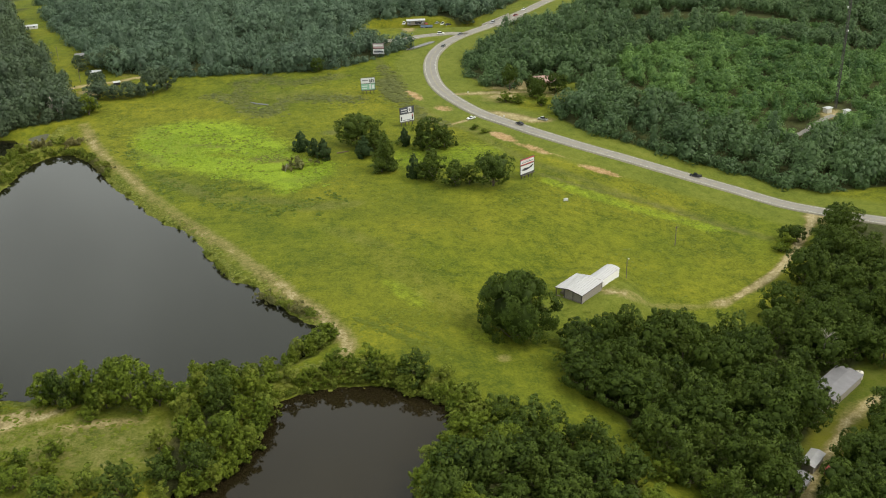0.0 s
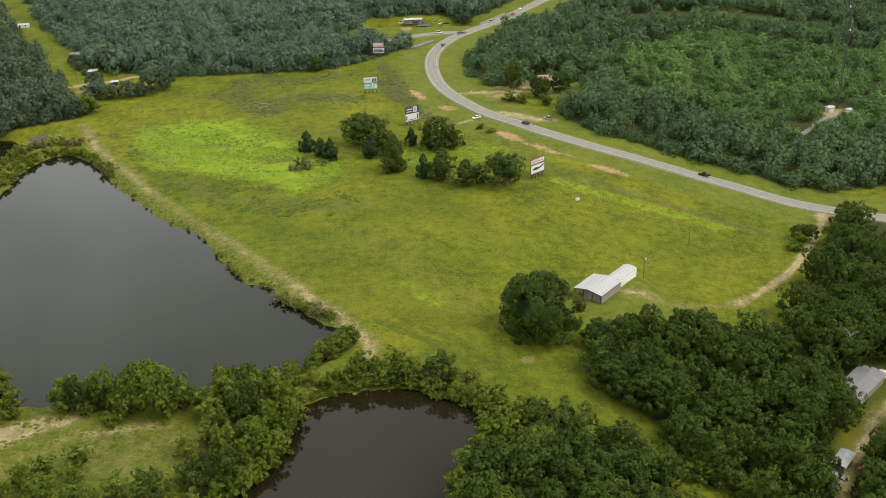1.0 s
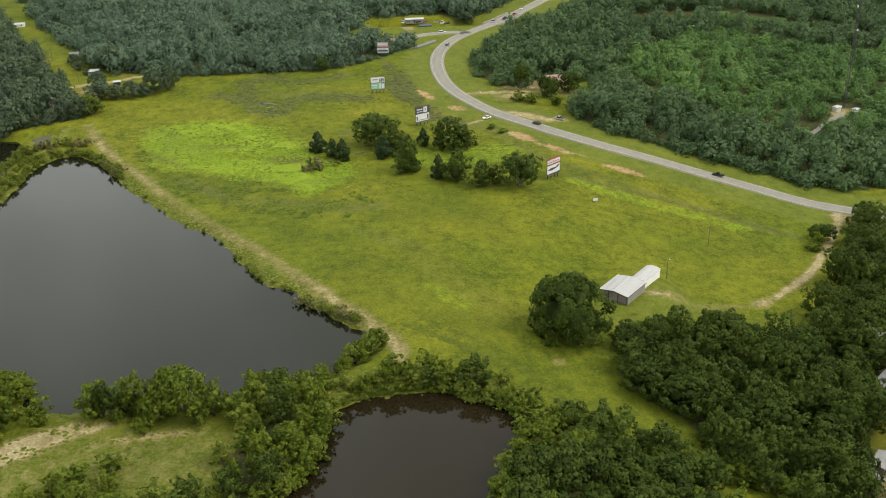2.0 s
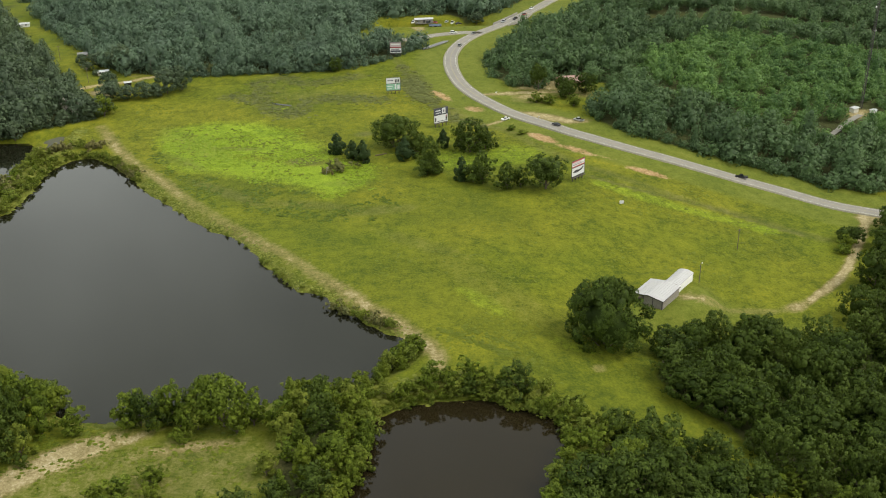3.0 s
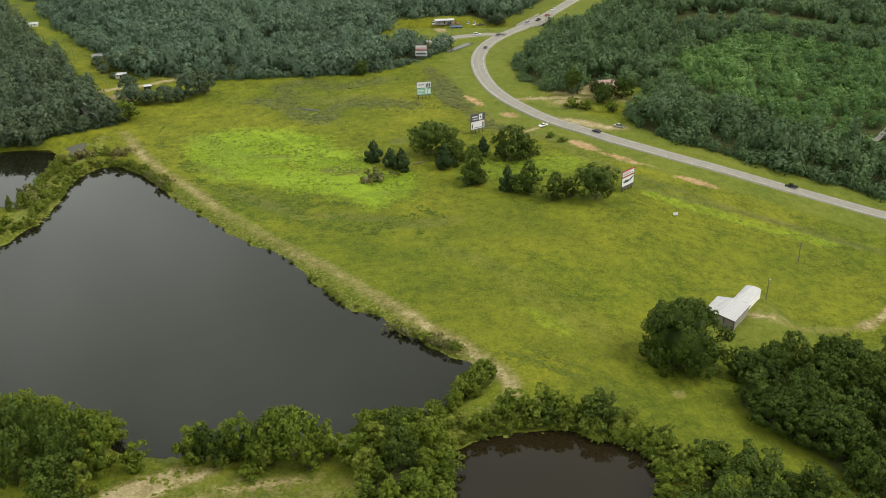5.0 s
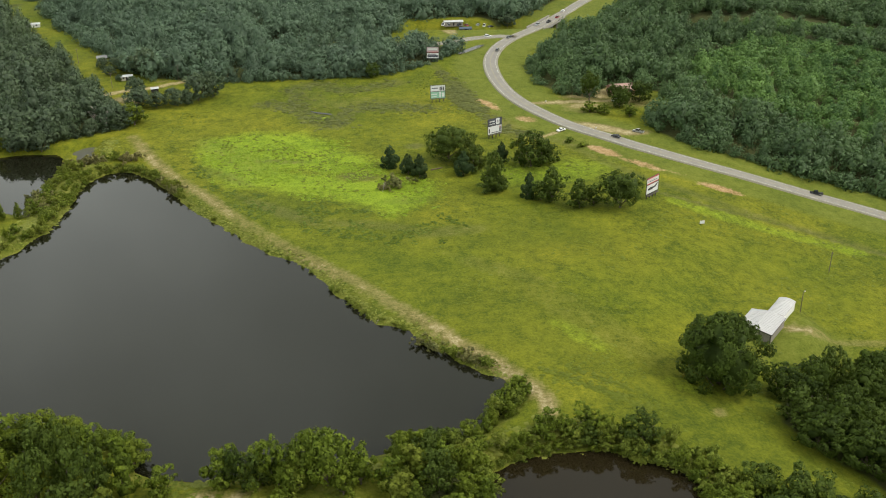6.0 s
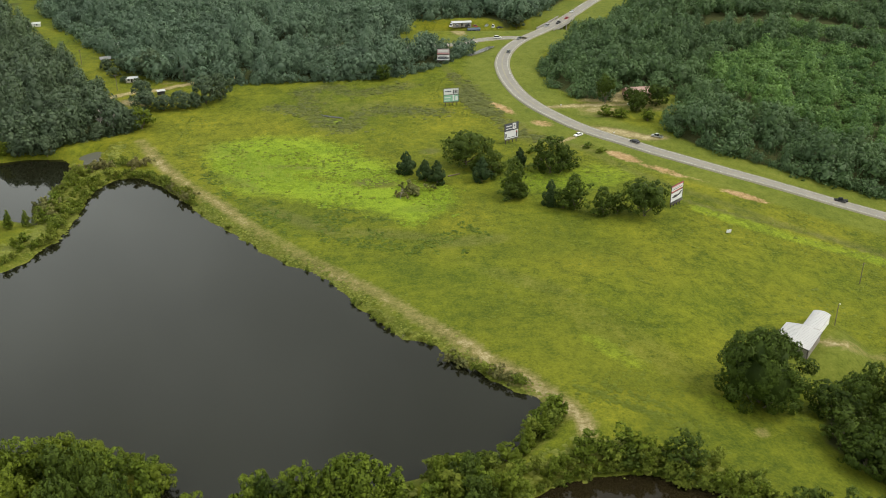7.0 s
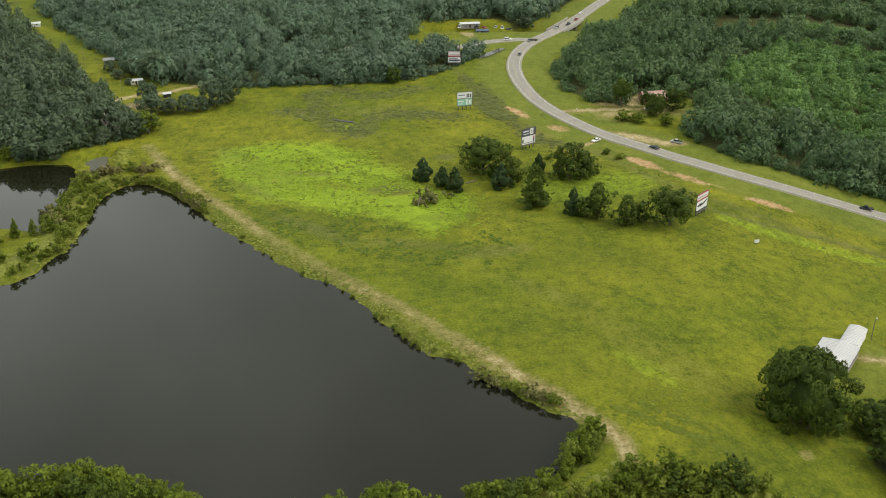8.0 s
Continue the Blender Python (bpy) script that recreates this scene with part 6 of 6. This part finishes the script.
weeds("shore_growth", np.concatenate([line_places("-162,354 -152,356 -142,348 -131,333 -121,317 -110,304 -101,292 -94,284.5 -87,279 -81,270.5 -75,259.5 -69,251 -65,244 -56,238 -52,231.5 -46,225 -40,219 -35,214", 0.16, 1.4, 0.3, 0.7, 75),
                                      line_places("-166,350 -168,335 -167,318 -169,304 -177,292", 0.07, 3.4, 0.5, 1.4, 76),
                                      line_places("-45,188 -38,190 -31,192 -22,193 -14,190 -7,186 -1,179", 0.14, 2.6, 0.5, 1.3, 77),
                                      line_places("-175,366 -172,364 -170,360 -167,354 -163,358 -163,370 -163,380 -171,377", 0.16, 1.8, 0.4, 1.1, 88), line_places("-100,181 -92,183 -80,184 -66,184", 0.2, 2.0, 0.5, 1.2, 78)]), 0.26, BANK_GRASS, 10, 79, "tall grass and low growth along the pond banks")
weeds("clearing_growth", open_places(1700, 81, -150, -85, 190, 240, 0.3, 0.8, 0.08, 0.0), 0.26, WEED, 12, 82, "low weeds over the sandy clearing")
BAND = plan("-131.8,360.2 -122.5,342.6 -113.5,330.0 -102.3,324.9 -90.6,321.3 -78.9,315.2 -67.5,308.0 -58.3,300.6 -49.4,310.2 -39.0,295.4 -49.6,279.4 -66.7,289.1 -80.8,294.6 -95.7,302.5 -109.7,313.1 -121.4,326.6 -133.6,349.1")
tangle = open_places(13000, 85, -200, -40, 350, 480, 0.35, 0.9, 0.07, 0.05)
weeds("bramble_band", tangle[depth_in(tangle[:, :2], BAND) > -3], 0.30, BRAMBLE, 13, 86, "dark green brambles below the vine patch")
vines = open_places(5200, 83, -175, -45, 390, 490, 0.4, 0.95, 0.05, 0.0)
vines = vines[depth_in(vines[:, :2], VINES) > -4 + 6 * np.sin(vines[:, 0] * 0.3) * np.sin(vines[:, 1] * 0.23)]
weeds("vine_patch", vines, 0.34, leaf_material("vine_leaves", (0.092, 0.150, 0.010), (0.215, 0.295, 0.020), (0.165, 0.235, 0.016), 0.08), 15, 84, "bright green vines over the pasture")
